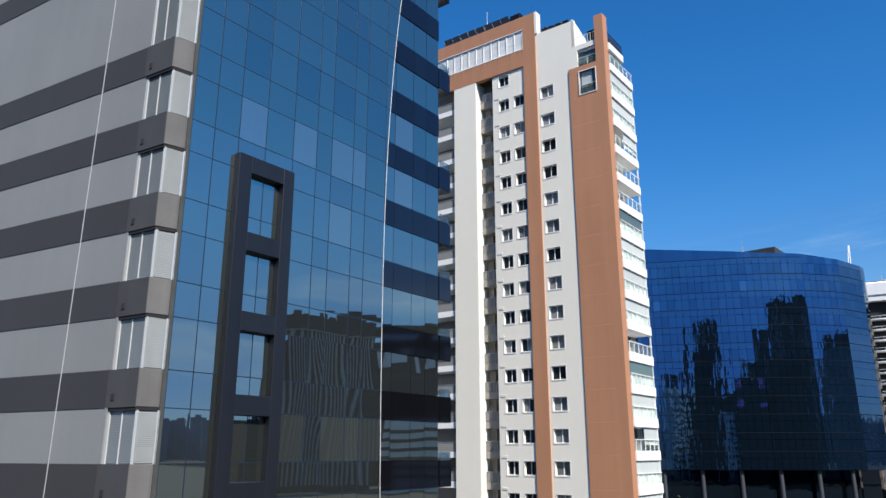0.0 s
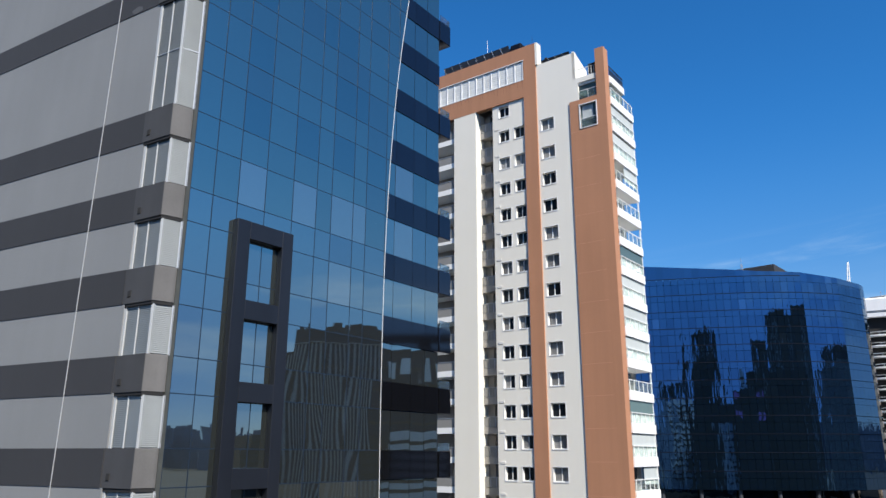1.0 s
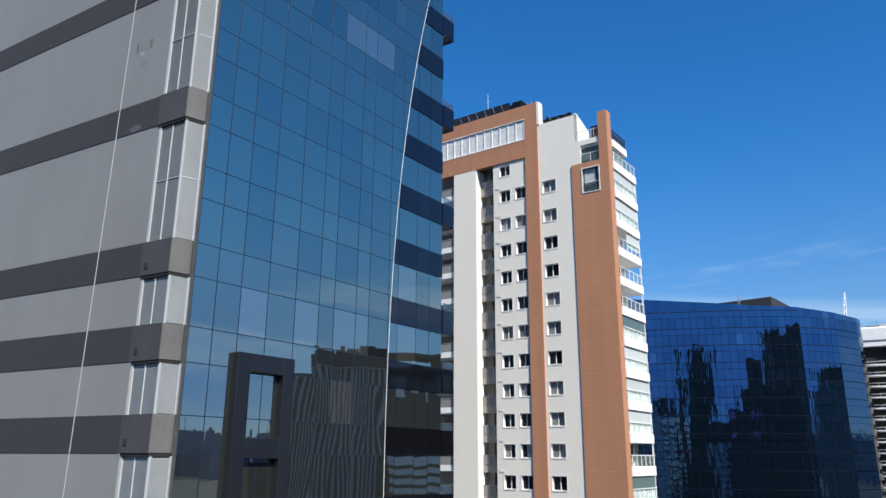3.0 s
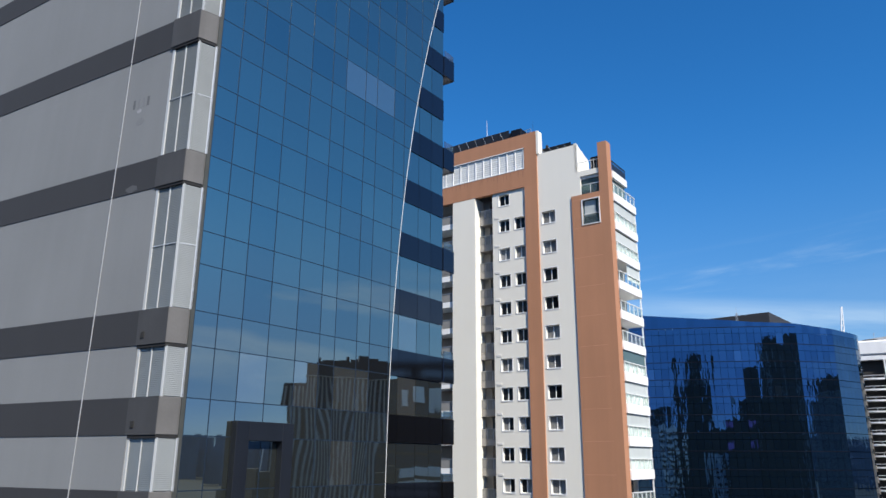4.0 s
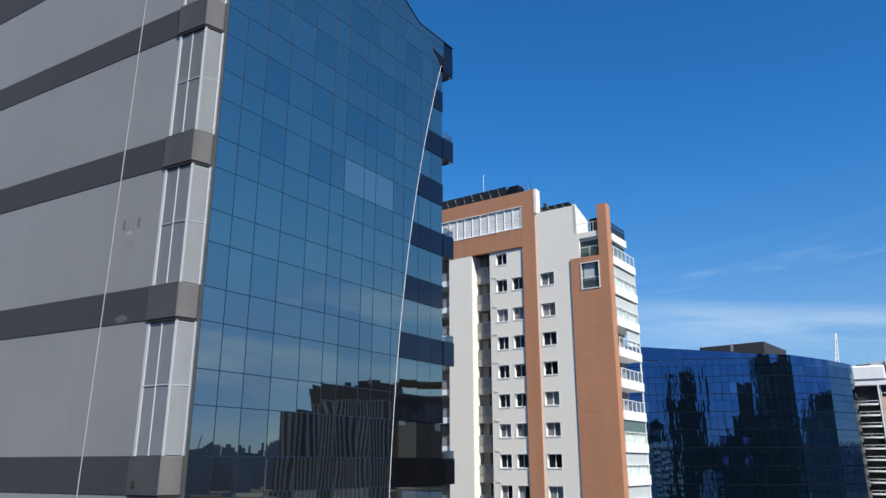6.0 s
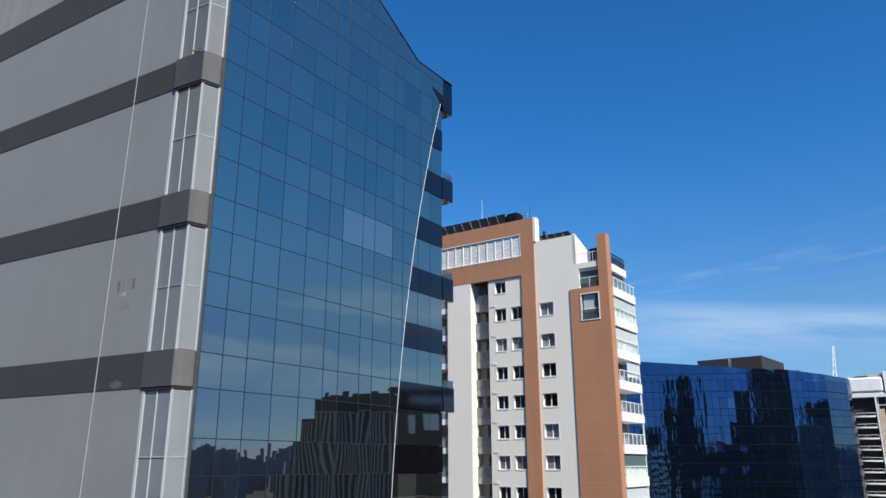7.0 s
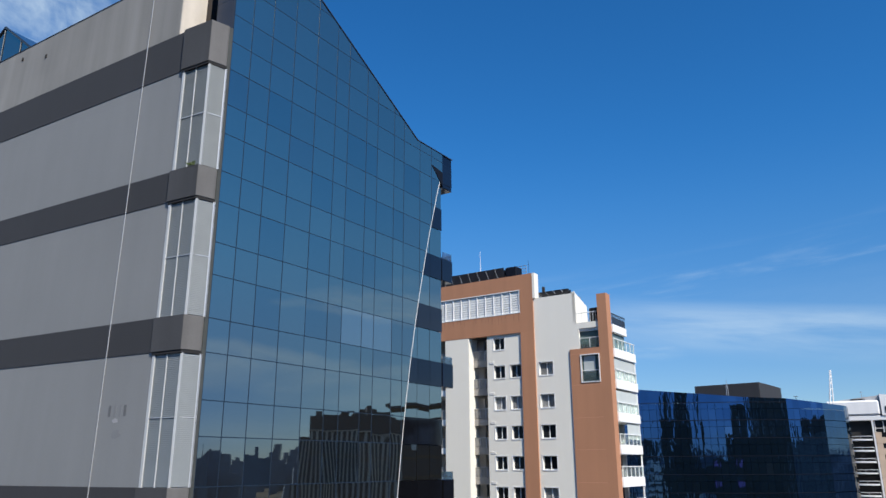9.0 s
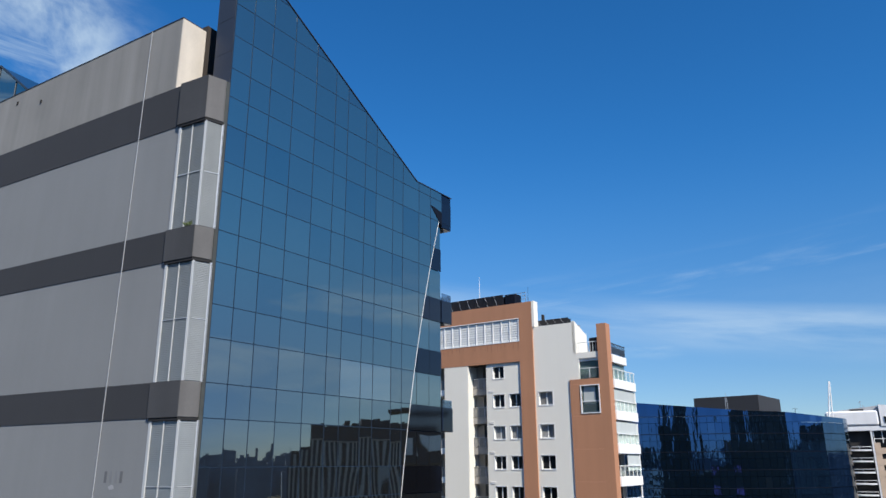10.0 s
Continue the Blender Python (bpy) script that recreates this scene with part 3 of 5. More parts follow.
# thin dark joints behind the panes
for x in COLS[:-1]:
    zt = crest(x) - 0.05
    lo = 0.0
    if x > 14.4:
        lo = next((z for z in [H(9 + 0.5 * i) for i in range(90)] if fold(z) > x + 0.05), None)
        if lo is None or lo > zt:
            lo = H(49.2)
    part("mullion", one_box(x - 0.024, x + 0.024, -0.006, 0.2, lo, zt), M_MULL, office)
for z in ROWZ:
    xs = [x * 0.1 for x in range(2, 216) if crest(x * 0.1) > z + 0.05]
    if not xs:
        continue
    xe = min(max(xs), fold(z) - 0.06 if z < H(49.1) else 20.3)
    part("transom", one_box(0.2, xe, -0.005, 0.19, z - 0.022, z + 0.022), M_MULL, office)
# white trim down the free edge
bm = bmesh.new()
zs = [H(-12 + 1.2 * i) for i in range(52)]
zs = [z for z in zs if z < H(49.1)] + [H(49.15)]
rows = [[bm.verts.new((fold(z) + dx, dy, z)) for dx, dy in ((-0.012, 0.02), (-0.012, -0.014), (0.012, -0.014), (0.012, 0.03))] for z in zs]
for ra, rb in zip(rows, rows[1:]):
    for q in range(3):
        bm.faces.new((ra[q], ra[q + 1], rb[q + 1], rb[q]))
part("edge_trim", bm, M_FRAME, office, "white metal trim along the curved glass edge")
# crest cap, and the sail's return on the corner
bm = bmesh.new()
prof = [(0.14, crest(0.14)), (17.12, H(50.87)), (21.6, H(50.87))]
for (xa, za), (xb, zb) in zip(prof, prof[1:]):
    v = [bm.verts.new(p) for p in ((xa, -0.05, za - 0.06), (xb, -0.05, zb - 0.06), (xb, -0.05, zb - 0.01), (xa, -0.05, za - 0.01), (xa, 0.35, za - 0.06), (xb, 0.35, zb - 0.06), (xb, 0.35, zb - 0.01), (xa, 0.35, za - 0.01))]
    for f in ((0, 1, 2, 3), (7, 6, 5, 4), (3, 2, 6, 7), (4, 5, 1, 0), (0, 3, 7, 4), (2, 1, 5, 6)):
        bm.faces.new([v[i] for i in f])
part("crest_cap", bm, M_RETURN, office, "thin metal capping")
for a, b in zip([LEVELS[15] + 2.42, H(52.9), H(55.0), H(57.1)], [H(52.88), H(54.98), H(57.08), crest(0.2)]):
    part("return_panel", one_box(0.16, 0.22, 0.02, 1.45, a, b), M_RETURN, office, "dark metal side panel")
bm = bmesh.new()
v = []
for y in (0.25, 0.6):
    v += [bm.verts.new((x, y, z)) for x, z in ((0.22, H(50.0)), (20.1, H(50.0)), (20.1, H(50.7)), (17.1, H(50.75)), (0.22, crest(0.22) - 0.15))]
bm.faces.new(v[:5])
bm.faces.new(v[5:][::-1])
for i in range(5):
    j = (i + 1) % 5
    bm.faces.new((v[j], v[i], v[5 + i], v[5 + j]))
part("crest_backing", bm, M_DARK, office, "dark back of the glass crest")

# storeys behind the free edge: dark spandrels, windows, and end balconies
spand, view = {}, {}


def blinded(w, h):
    return mesh_of("window_pane", one_box(-w / 2 + 0.02, w / 2 - 0.02, 0, 0.04, 0.02, h - 0.02), G_BLIND)


for k in range(16):
    z0, z1 = LEVELS[k], LEVELS[k] + BAND
    nxt = LEVELS[k + 1] if k < 15 else H(50.8)
    edges = [14.2, 15.53, 17.42, 18.85, 20.3]
    for xa, xb in zip(edges, edges[1:]):
        w = round(xb - xa, 3)
        if w not in spand:
            spand[w] = mesh_of("spandrel", one_box(-w / 2 + 0.012, w / 2 - 0.012, 0, 0.05, 0.0, BAND), G_BAND)
        piece("spandrel", spand[w], office, Matrix.Translation(((xa + xb) / 2, 0.10, z0)))
        if k < 15:
            h = round(nxt - z1, 3)
            if (w, h, k < 7) not in view:
                view[w, h, k < 7] = mesh_of("window_pane", one_box(-w / 2 + 0.02, w / 2 - 0.02, 0, 0.04, 0.02, h - 0.02), G_DUSTY if k < 7 else G_OFFICE)
            rnd = random.Random(k * 31 + int(xa * 10))
            piece("window_pane", blinded(w, h) if (k, xa) in ((6, 15.53), (7, 15.53)) else view[w, h, k < 7], office, Matrix.Translation(((xa + xb) / 2, 0.16, z1)) @ Matrix.Rotation(rnd.gauss(0, 0.0015), 4, "Z"))
    if k in BANDED:
        bal = part("end_balcony", one_box(20.3, 21.58, 0.02, 6.0, z0, z1, bevel=0.03), G_BAND, office, "dark cantilevered end balcony")
        part("guard_glass", one_box(20.36, 21.5, 0.06, 0.09, z1, z1 + 0.5), M_GUARD, bal, "blue-tinted glass guard")
        part("guard_glass", one_box(21.47, 21.5, 0.1, 5.9, z1, z1 + 0.5), M_GUARD, bal, "blue-tinted glass guard")
        part("end_window", one_box(20.18, 20.26, 0.6, 6.0, z1, nxt), M_PANE, bal)
part("end_wall", one_box(20.05, 20.16, 0.3, 17.0, 0.0, H(50.2)), M_BAND, office)
part("top_fascia", one_box(20.3, 21.58, 0.04, 6.0, H(48.2), H(50.84), bevel=0.03), G_BAND, office, "dark overhanging top fascia")

# dark underside where the curved sail leaves the end fascia
bm = bmesh.new()
v = [bm.verts.new((x, y, H(z))) for y in (-0.03, 0.3) for x, z in ((18.85, 49.55), (20.28, 48.25), (20.28, 49.35))]
for f in ((0, 1, 2), (5, 4, 3), (0, 3, 4, 1), (1, 4, 5, 2), (2, 5, 3, 0)):
    bm.faces.new([v[q] for q in f])
part("sail_soffit", bm, M_BLUEBAND, office, "dark underside of the glass sail")

# dark portal frame standing out from the glass
PX = (2.86, 3.66, 5.80, 6.53)
for xa, xb in ((PX[0], PX[1]), (PX[2], PX[3])):
    part("portal_post", one_box(xa, xb, -0.4, 0.0, 0.0, H(14.70), bevel=0.02), M_PORTAL, office, "dark metal portal post")
zt = H(14.70)
for i in range(7):
    zl = max(0.1, zt - (0.95 if i else 0.90))
    part("portal_beam", one_box(PX[1], PX[2], -0.39, 0.0, zl, zt - (0.0 if i else 0.002), bevel=0.015), M_PORTAL, office, "dark metal portal beam")
    zt -= 4.0 if i else 3.98 + 0.05
    if zt < 0.5:
        break

# a weed rooted on a block's ledge
weed = thing("weed", WALL @ Matrix.Translation((-0.52, -0.02, LEVELS[13] + BAND)), "small green weed growing on a concrete ledge", "plant")
rw = random.Random(3)
bm = bmesh.new()
for i in range(34):
    b = Vector((rw.gauss(0, 0.12), rw.gauss(0, 0.03), 0))
    u = Vector((rw.gauss(0, 0.7), rw.gauss(-0.2, 0.4), 1.0)).normalized() * rw.uniform(0.12, 0.34)
    w = u.orthogonal().normalized() * 0.03
    bm.faces.new([bm.verts.new(p) for p in (b, b + u * 0.5 + w, b + u, b + u * 0.5 - w)])
part("leaves", bm, M_LEAF, weed)


# ---- apartment tower ----
TOWER = at((13.58, 70.9), -36.5)
tower = thing("apartment_tower", TOWER, "white and terracotta apartment tower with balconies and roof terrace", "building")
FLOORS = [H(33.0) - 3.0 * i for i in range(15)]        # floor heights, from the top whole storey down
TOPF = [H(39.2), H(36.15)] + FLOORS

bm = bmesh.new()
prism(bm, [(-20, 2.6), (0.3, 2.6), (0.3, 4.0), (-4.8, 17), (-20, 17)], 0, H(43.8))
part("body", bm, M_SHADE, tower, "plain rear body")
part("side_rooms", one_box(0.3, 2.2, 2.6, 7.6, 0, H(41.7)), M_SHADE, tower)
bm = bmesh.new()
prism(bm, [(-20, 0.4), (-4.3, 0.4), (-10.2, 16), (-20, 16)], H(44.8), H(46.9))
part("roof_slab", bm, M_SHADE, tower)

# openings cut as strips: wall pieces between the window rows
def windowed(name, x0, x1, holes, ztop, material, label, y=0.0, thick=0.28):
    """A wall with a vertical stack of openings: holes are (x0, x1) spans, rows are (z0, z1)."""
    spans, rows = holes
    bm = bmesh.new()
    zz = 0.0
    for za, zb in sorted(rows):
        box(bm, x0, x1, y, y + thick, zz, za)
        xx = x0
        for a, b in sorted(spans):
            box(bm, xx, a, y, y + thick, za, zb)
            xx = b
        box(bm, xx, x1, y, y + thick, za, zb)
        zz = zb
    box(bm, x0, x1, y, y + thick, zz, ztop)
    return part(name, bm, material, tower, label)


FRAMES = {}


def surround(w, h):
    """A thin white surround standing out of the wall round the opening."""
    bm = bmesh.new()
    box(bm, -0.09, 0.0, -0.018, 0.05, -0.11, h + 0.08)
    box(bm, w, w + 0.09, -0.018, 0.05, -0.11, h + 0.08)
    box(bm, 0.0, w, -0.035, 0.05, -0.11, 0.0)
    box(bm, 0.0, w, -0.018, 0.05, h, h + 0.08)
    return bm


def one_boxed(*a):
    bm = bmesh.new()
    box(bm, *a)
    return bm


def window(x0, x1, z0, z1, curtained, rnd, y=0.28):
    """A sliding window in a white frame, at the back of its reveal; curtained: drawn, open or half drawn."""
    w, h = round(x1 - x0, 3), round(z1 - z0, 3)
    key = (w, h)
    if key not in FRAMES:
        bm = bmesh.new()
        f = 0.06
        box(bm, 0, w, -0.05, 0.05, 0, f)
        box(bm, 0, w, -0.05, 0.05, h - f, h)
        box(bm, 0, f, -0.05, 0.05, f, h - f)
        box(bm, w - f, w, -0.05, 0.05, f, h - f)
        box(bm, w * 0.5 - 0.035, w * 0.5 + 0.035, -0.04, 0.04, f, h - f)
        FRAMES[key] = (mesh_of("window", bm, M_FRAME), mesh_of("pane", one_box(0.06, w / 2 - 0.03, 0.0, 0.02, 0.06, h - 0.06), M_PANE), mesh_of("pane", one_box(0.06, w / 2 - 0.03, 0.0, 0.02, 0.06, h - 0.06), M_PANEPALE),
                       mesh_of("surround", surround(w, h), M_FRAME))
    fr, dark, pale, sill = FRAMES[key]
    win = piece("window", fr, tower, Matrix.Translation((x0, y, z0)))
    for i in range(2):
        drawn = curtained == "L" or (curtained == "H" and i == (rnd.random() < 0.5))
        piece("pane", pale if drawn else dark, win, Matrix.Translation((i * (w / 2 - 0.03), 0.01 + 0.015 * i, 0)))
    piece("surround", sill, win, Matrix.Translation((0, -y, 0)))
    return win


wrows = [(H(38.45) - 1.32, H(38.45))] + [(f + 0.88, f + 2.2) for f in FLOORS if f > 0.5]
arows = wrows + [(H(41.4) - 1.25, H(41.4))]
# panel with the paired small windows
bm = bmesh.new()
zz = 0.0
for za, zb in sorted(arows):
    box(bm, -9.78, -5.56, 0, 0.28, zz, za)
    box(bm, -9.78, -8.97, 0, 0.28, za, zb)
    if zb > H(40):
        box(bm, -7.62, -5.56, 0, 0.28, za, zb)
    else:
        box(bm, -7.62, -7.0, 0, 0.28, za, zb)
        box(bm, -5.70, -5.56, 0, 0.28, za, zb)
    zz = zb
box(bm, -9.78, -5.56, 0, 0.28, zz, H(41.75))
part("front_wall", bm, M_WHITE, tower, "white rendered wall with small windows")
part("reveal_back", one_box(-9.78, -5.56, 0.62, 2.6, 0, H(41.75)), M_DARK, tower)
rng = random.Random(5)
# curtains, storey by storey from the top: D open and dark, L drawn, H half drawn
OUTER, INNER, SINGLE = "DDLDDDLDHDHDDDDDDD", "DDLDDDLDHDHDHDDDDD", "LLDDLLDLLLDLLLLDDD"
for i, (za, zb) in enumerate(sorted(arows, reverse=True)):
    window(-8.97, -7.62, za, zb, OUTER[i], rng)
    if zb < H(40):
        window(-7.0, -5.70, za, zb, INNER[i], rng)
    # small white outdoor unit bracket beside each upper window corner
    if zb < H(40):
        part("vent_box", one_box(-9.50, -8.92, -0.045, 0.0, zb + 0.24, zb + 0.50, bevel=0.015), M_VENT, tower, "small pale vent box")
windowed("front_wall", -3.72, -0.06, ([(-3.62, -2.05)], wrows), H(45.2), M_WHITE, "white rendered wall with windows")
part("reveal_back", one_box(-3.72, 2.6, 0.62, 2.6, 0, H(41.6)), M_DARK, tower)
for i, (za, zb) in enumerate(sorted(wrows, reverse=True)):
    window(-3.62, -2.05, za, zb, SINGLE[i], rng)
# terracotta frame: column, beam, parapet
part("terracotta_column", one_box(-5.56, -3.98, -0.16, 0.4, 0, H(41.72)), M_ORANGE, tower, "terracotta rendered column")
bm = bmesh.new()
box(bm, -20, -3.98, -0.16, 0.4, H(41.72), H(43.82))
box(bm, -20, -3.98, -0.16, 0.4, H(46.32), H(47.95))
box(bm, -5.5, -3.98, -0.16, 0.4, H(43.82), H(46.32))
part("terracotta_beam", bm, M_ORANGE, tower, "terracotta rendered crown")
part("crown_edge", one_box(-3.98, -3.71, -0.16, 0.75, H(45.2), H(47.95)), M_WHITE, tower, "white lit edge of the crown")
part("pier_joint", one_box(-3.98, -3.72, 0.0, 0.4, 0, H(45.2)), M_WHITE, tower)
# penthouse glazing in the crown
glz = part("penthouse_glazing", one_box(-20, -5.5, 0.10, 0.36, H(43.82), H(46.32)), M_PANEPALE, tower, "penthouse glazing")
SLAT = mesh_of("blind_slat", one_box(0, 0.89, 0, 0.04, 0, 0.243), M_BLIND)
for i in range(14):
    x = -5.62 - i * 1.05
    part("post", one_box(x - 0.055, x + 0.055, -0.13, 0.1, H(43.82), H(46.32)), M_FRAME, glz, "white post")
    for k in range(9):
        piece("blind_slat", SLAT, glz, Matrix.Translation((x - 0.97, -0.06, H(43.93) + 0.255 * k)))
for z in (43.82, 46.24):
    part("rail", one_box(-20, -5.5, -0.19, 0.3, H(z), H(z) + 0.08), M_FRAME, glz, "white rail")
# rain has run down from the sill
drip = random.Random(17)
for i in range(26):
    x = -5.7 - i * 0.52 + drip.uniform(-0.15, 0.15)
    w, h = drip.uniform(0.05, 0.16), drip.uniform(0.25, 1.0)
    bm = bmesh.new()
    prism(bm, [(x - w / 2, -0.165), (x + w / 2, -0.165), (x + w / 2, -0.15), (x - w / 2, -0.15)], H(43.80) - h, H(43.80))
    for v in bm.verts:
        if v.co.z < H(43.79):
            v.co.x = x + (v.co.x - x) * 0.35
    part("rain_stain", bm, M_DRIP, tower, "dark rain stain")
# terracotta flank with the big windows, and the fin
bm = bmesh.new()
box(bm, -0.06, 3.1, -0.12, 0.3, 0, H(36.16))
box(bm, -0.06, 1.12, -0.12, 0.3, H(36.16), H(38.74))
box(bm, 2.96, 3.1, -0.12, 0.3, H(36.16), H(38.74))
box(bm, -0.06, 3.1, -0.12, 0.3, H(38.74), H(39.42))
part("terracotta_wall", bm, M_ORANGE, tower, "terracotta rendered wall")
for f in TOPF:
    if f > 1:
        part("render_joint", one_box(-0.05, 3.09, -0.124, -0.1, f - 0.3, f - 0.27), M_JOINT, tower)
part("terracotta_fin", one_box(3.1, 4.08, -0.124, 0.95, 0, H(44.75)), M_ORANGE, tower, "terracotta corner fin")
bm = bmesh.new()
for a in ((1.03, 1.12, H(36.07), H(38.83)), (2.96, 3.05, H(36.07), H(38.83)), (1.12, 2.96, H(36.07), H(36.16)), (1.12, 2.96, H(38.74), H(38.83))):
    box(bm, a[0], a[1], -0.18, 0.2, a[2], a[3])
bigw = part("large_window", bm, M_FRAME, tower, "white framed tall window")
part("pane", one_box(1.12, 2.96, 0.12, 0.15, H(36.16), H(38.74)), M_TEAL, bigw, "teal glass")
part("rail_glass", one_box(1.16, 2.92, 0.02, 0.05, H(36.2), H(37.2)), M_RAILGLASS, bigw)
part("rail", one_box(1.12, 2.96, 0.0, 0.08, H(37.2), H(37.26)), M_FRAME, bigw)
part("blind", one_box(1.3, 2.5, 0.095, 0.11, H(37.0), H(38.7)), M_CURTAIN, bigw)
bm = bmesh.new()
box(bm, -0.06, 0.96, 0.0, 0.3, H(39.42), H(42.05))
box(bm, -0.06, 0.76, 0.0, 0.3, H(42.05), H(45.2))
box(bm, 0.96, 3.1, 0.0, 0.3, H(41.47), H(42.05))
part("upper_wall", bm, M_WHITE, tower, "white rendered upper wall")
part("top_window", one_box(0.96, 3.1, 0.35, 0.4, H(39.42), H(41.47)), M_TEAL, tower, "teal loggia glazing")
part("loggia_rail", one_box(0.98, 3.08, 0.05, 0.09, H(39.5), H(40.4)), M_RAILGLASS, tower, "glass loggia rail")
bm = bmesh.new()
for x in (1.0, 2.05, 3.06):
    rod(bm, (x, 0.07, H(39.5)), (x, 0.07, H(40.5)), 0.03)
rod(bm, (0.98, 0.07, H(40.48)), (3.08, 0.07, H(40.48)), 0.035)
part("loggia_handrail", bm, M_FRAME, tower)
# roof terrace: white rear wall with a falling top, railing, a dark garden grill cover
bm = bmesh.new()
v = [bm.verts.new(p) for p in ((0.68, 0.0, H(42.05)), (0.68, 3.1, H(42.05)), (0.68, 3.1, H(44.3)), (0.68, 0.0, H(45.35)), (0.4, 0.0, H(42.05)), (0.4, 3.1, H(42.05)), (0.4, 3.1, H(44.3)), (0.4, 0.0, H(45.35)))]
for f in ((0, 1, 2, 3), (7, 6, 5, 4), (3, 2, 6, 7), (0, 3, 7, 4), (1, 5, 6, 2), (0, 4, 5, 1)):
    bm.faces.new([v[i] for i in f])
part("terrace_wall", bm, M_WHITE, tower, "white wall with a sloping top")
part("terrace_floor", one_box(0.68, 3.9, 0.2, 4.4, H(41.2), H(41.7)), M_SLAB, tower)
bm = bmesh.new()
for i in range(8):
    rod(bm, (0.75 + 0.3 * i, 0.06, H(42.05)), (0.75 + 0.3 * i, 0.06, H(43.05)), 0.022)
rod(bm, (0.7, 0.06, H(43.05)), (3.0, 0.06, H(43.05)), 0.035)
part("terrace_rail", bm, M_FRAME, tower, "white terrace railing")
bm = bmesh.new()
box(bm, 2.05, 2.97, 0.25, 0.95, H(42.05), H(43.5))
part("terrace_cabinet", bevelled(bm, 0.1), M_DARK, tower, "black rounded cabinet")

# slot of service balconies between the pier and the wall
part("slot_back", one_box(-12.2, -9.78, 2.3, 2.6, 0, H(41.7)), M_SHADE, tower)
part("slot_cheek", one_box(-9.84, -9.78, 0.28, 2.6, 0, H(41.7)), M_WHITE, tower)
RAIL_POST = mesh_of("rail_post", one_box(0, 0.05, 0.78, 0.81, 0.1, 1.1), M_STEEL)
SLOT = [mesh_of("service_balcony", one_box(0, 2.2, 0.8, 2.3, -0.6, 0.1), M_SHADE), mesh_of("rail_panel", one_box(0.02, 1.08, 0.815, 0.84, 0.14, 1.12), M_RAILMESH), mesh_of("rail_panel", one_box(1.12, 2.18, 0.815, 0.84, 0.14, 1.12), M_RAILMESH),
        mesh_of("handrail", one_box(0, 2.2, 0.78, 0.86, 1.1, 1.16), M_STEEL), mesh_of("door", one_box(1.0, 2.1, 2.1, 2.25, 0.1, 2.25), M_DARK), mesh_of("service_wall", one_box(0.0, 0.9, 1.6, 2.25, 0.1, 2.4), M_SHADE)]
for f in TOPF:
    if f < 0:
        continue
    b = piece("service_balcony", SLOT[0], tower, Matrix.Translation((-12.0, 0, f)))
    for me in SLOT[1:]:
        piece(me.name.split(".")[0], me, b, Matrix.Identity(4))
    for x in (0.02, 0.72, 1.42, 2.14):
        piece("rail_post", RAIL_POST, b, Matrix.Translation((x, 0, 0)))
part("pier", one_box(-15.1, -12.02, -0.14, 2.6, 0, H(41.72), bevel=0.02), M_WHITE, tower, "white rendered pier")
part("pier_return", one_box(-12.01, -11.98, -0.12, 2.3, 0, H(41.7)), M_WHITE, tower)
# balconies beyond the pier
BALC = [mesh_of("balcony", one_box(0, 4.9, 0.1, 2.6, -0.5, 0.12), M_SLAB), mesh_of("rail_glass", one_box(0.05, 4.9, 0.12, 0.15, 0.14, 1.05), M_RAILMESH), mesh_of("handrail", one_box(0, 4.9, 0.08, 0.18, 1.05, 1.11), M_STEEL), mesh_of("recess", one_box(0.2, 4.8, 2.4, 2.58, 0.12, 2.4), M_ROOM)]
for f in TOPF:
    if f < 0:
        continue
    b = piece("balcony", BALC[0], tower, Matrix.Translation((-20, 0, f)))
    for me in BALC[1:]:
        piece(me.name.split(".")[0], me, b, Matrix.Identity(4))

# side balconies: white slab edges, glass rails, blinds drawn in most
LEN = 6.8
SIDE = {
    "slab": mesh_of("side_balcony", bevelled(one_boxed(2.0, 4.24, 0.95, LEN, -0.72, 0.16), 0.02), M_SLAB),
    "rail": mesh_of("rail_glass", one_box(4.13, 4.16, 1.0, LEN - 0.06, 0.2, 1.12), M_RAILGLASS),
    "end": mesh_of("rail_glass", one_box(2.3, 4.12, LEN - 0.09, LEN - 0.06, 0.2, 1.12), M_RAILGLASS),
    "hand": mesh_of("handrail", one_box(4.1, 4.2, 0.97, LEN, 1.12, 1.19), M_FRAME),
    "post": mesh_of("post", one_box(4.12, 4.18, -0.025, 0.025, 0.16, 1.12), M_FRAME),
    "blind": mesh_of("blind", one_box(4.04, 4.06, 1.02, LEN - 0.1, 1.19, 2.26), M_CURTAIN),
    "lowblind": mesh_of("blind", one_box(4.0, 4.02, 1.02, LEN - 0.1, 0.18, 1.19), M_CURTAIN),
    "half": mesh_of("blind", one_box(4.04, 4.06, 3.4, LEN - 0.1, 0.7, 2.26), M_CURTAIN),
    "glazing": mesh_of("glazing", one_box(4.07, 4.09, 1.0, LEN - 0.08, 1.19, 2.28), M_TEAL),
    "corner": mesh_of("corner_post", one_box(4.02, 4.14, LEN - 0.16, LEN - 0.04, 0.16, 2.28), M_FRAME),
    "room": mesh_of("room_wall", one_box(2.2, 2.4, 0.95, LEN, 0.16, 2.28), M_ROOM),
    "door": mesh_of("terrace_door", one_box(2.42, 2.46, 2.0, 5.6, 0.16, 2.2), M_PANE),
    "chair": mesh_of("planter", bevelled(one_boxed(3.2, 3.8, 2.2, 3.0, 0.16, 0.85), 0.08), M_RAILMESH),
}
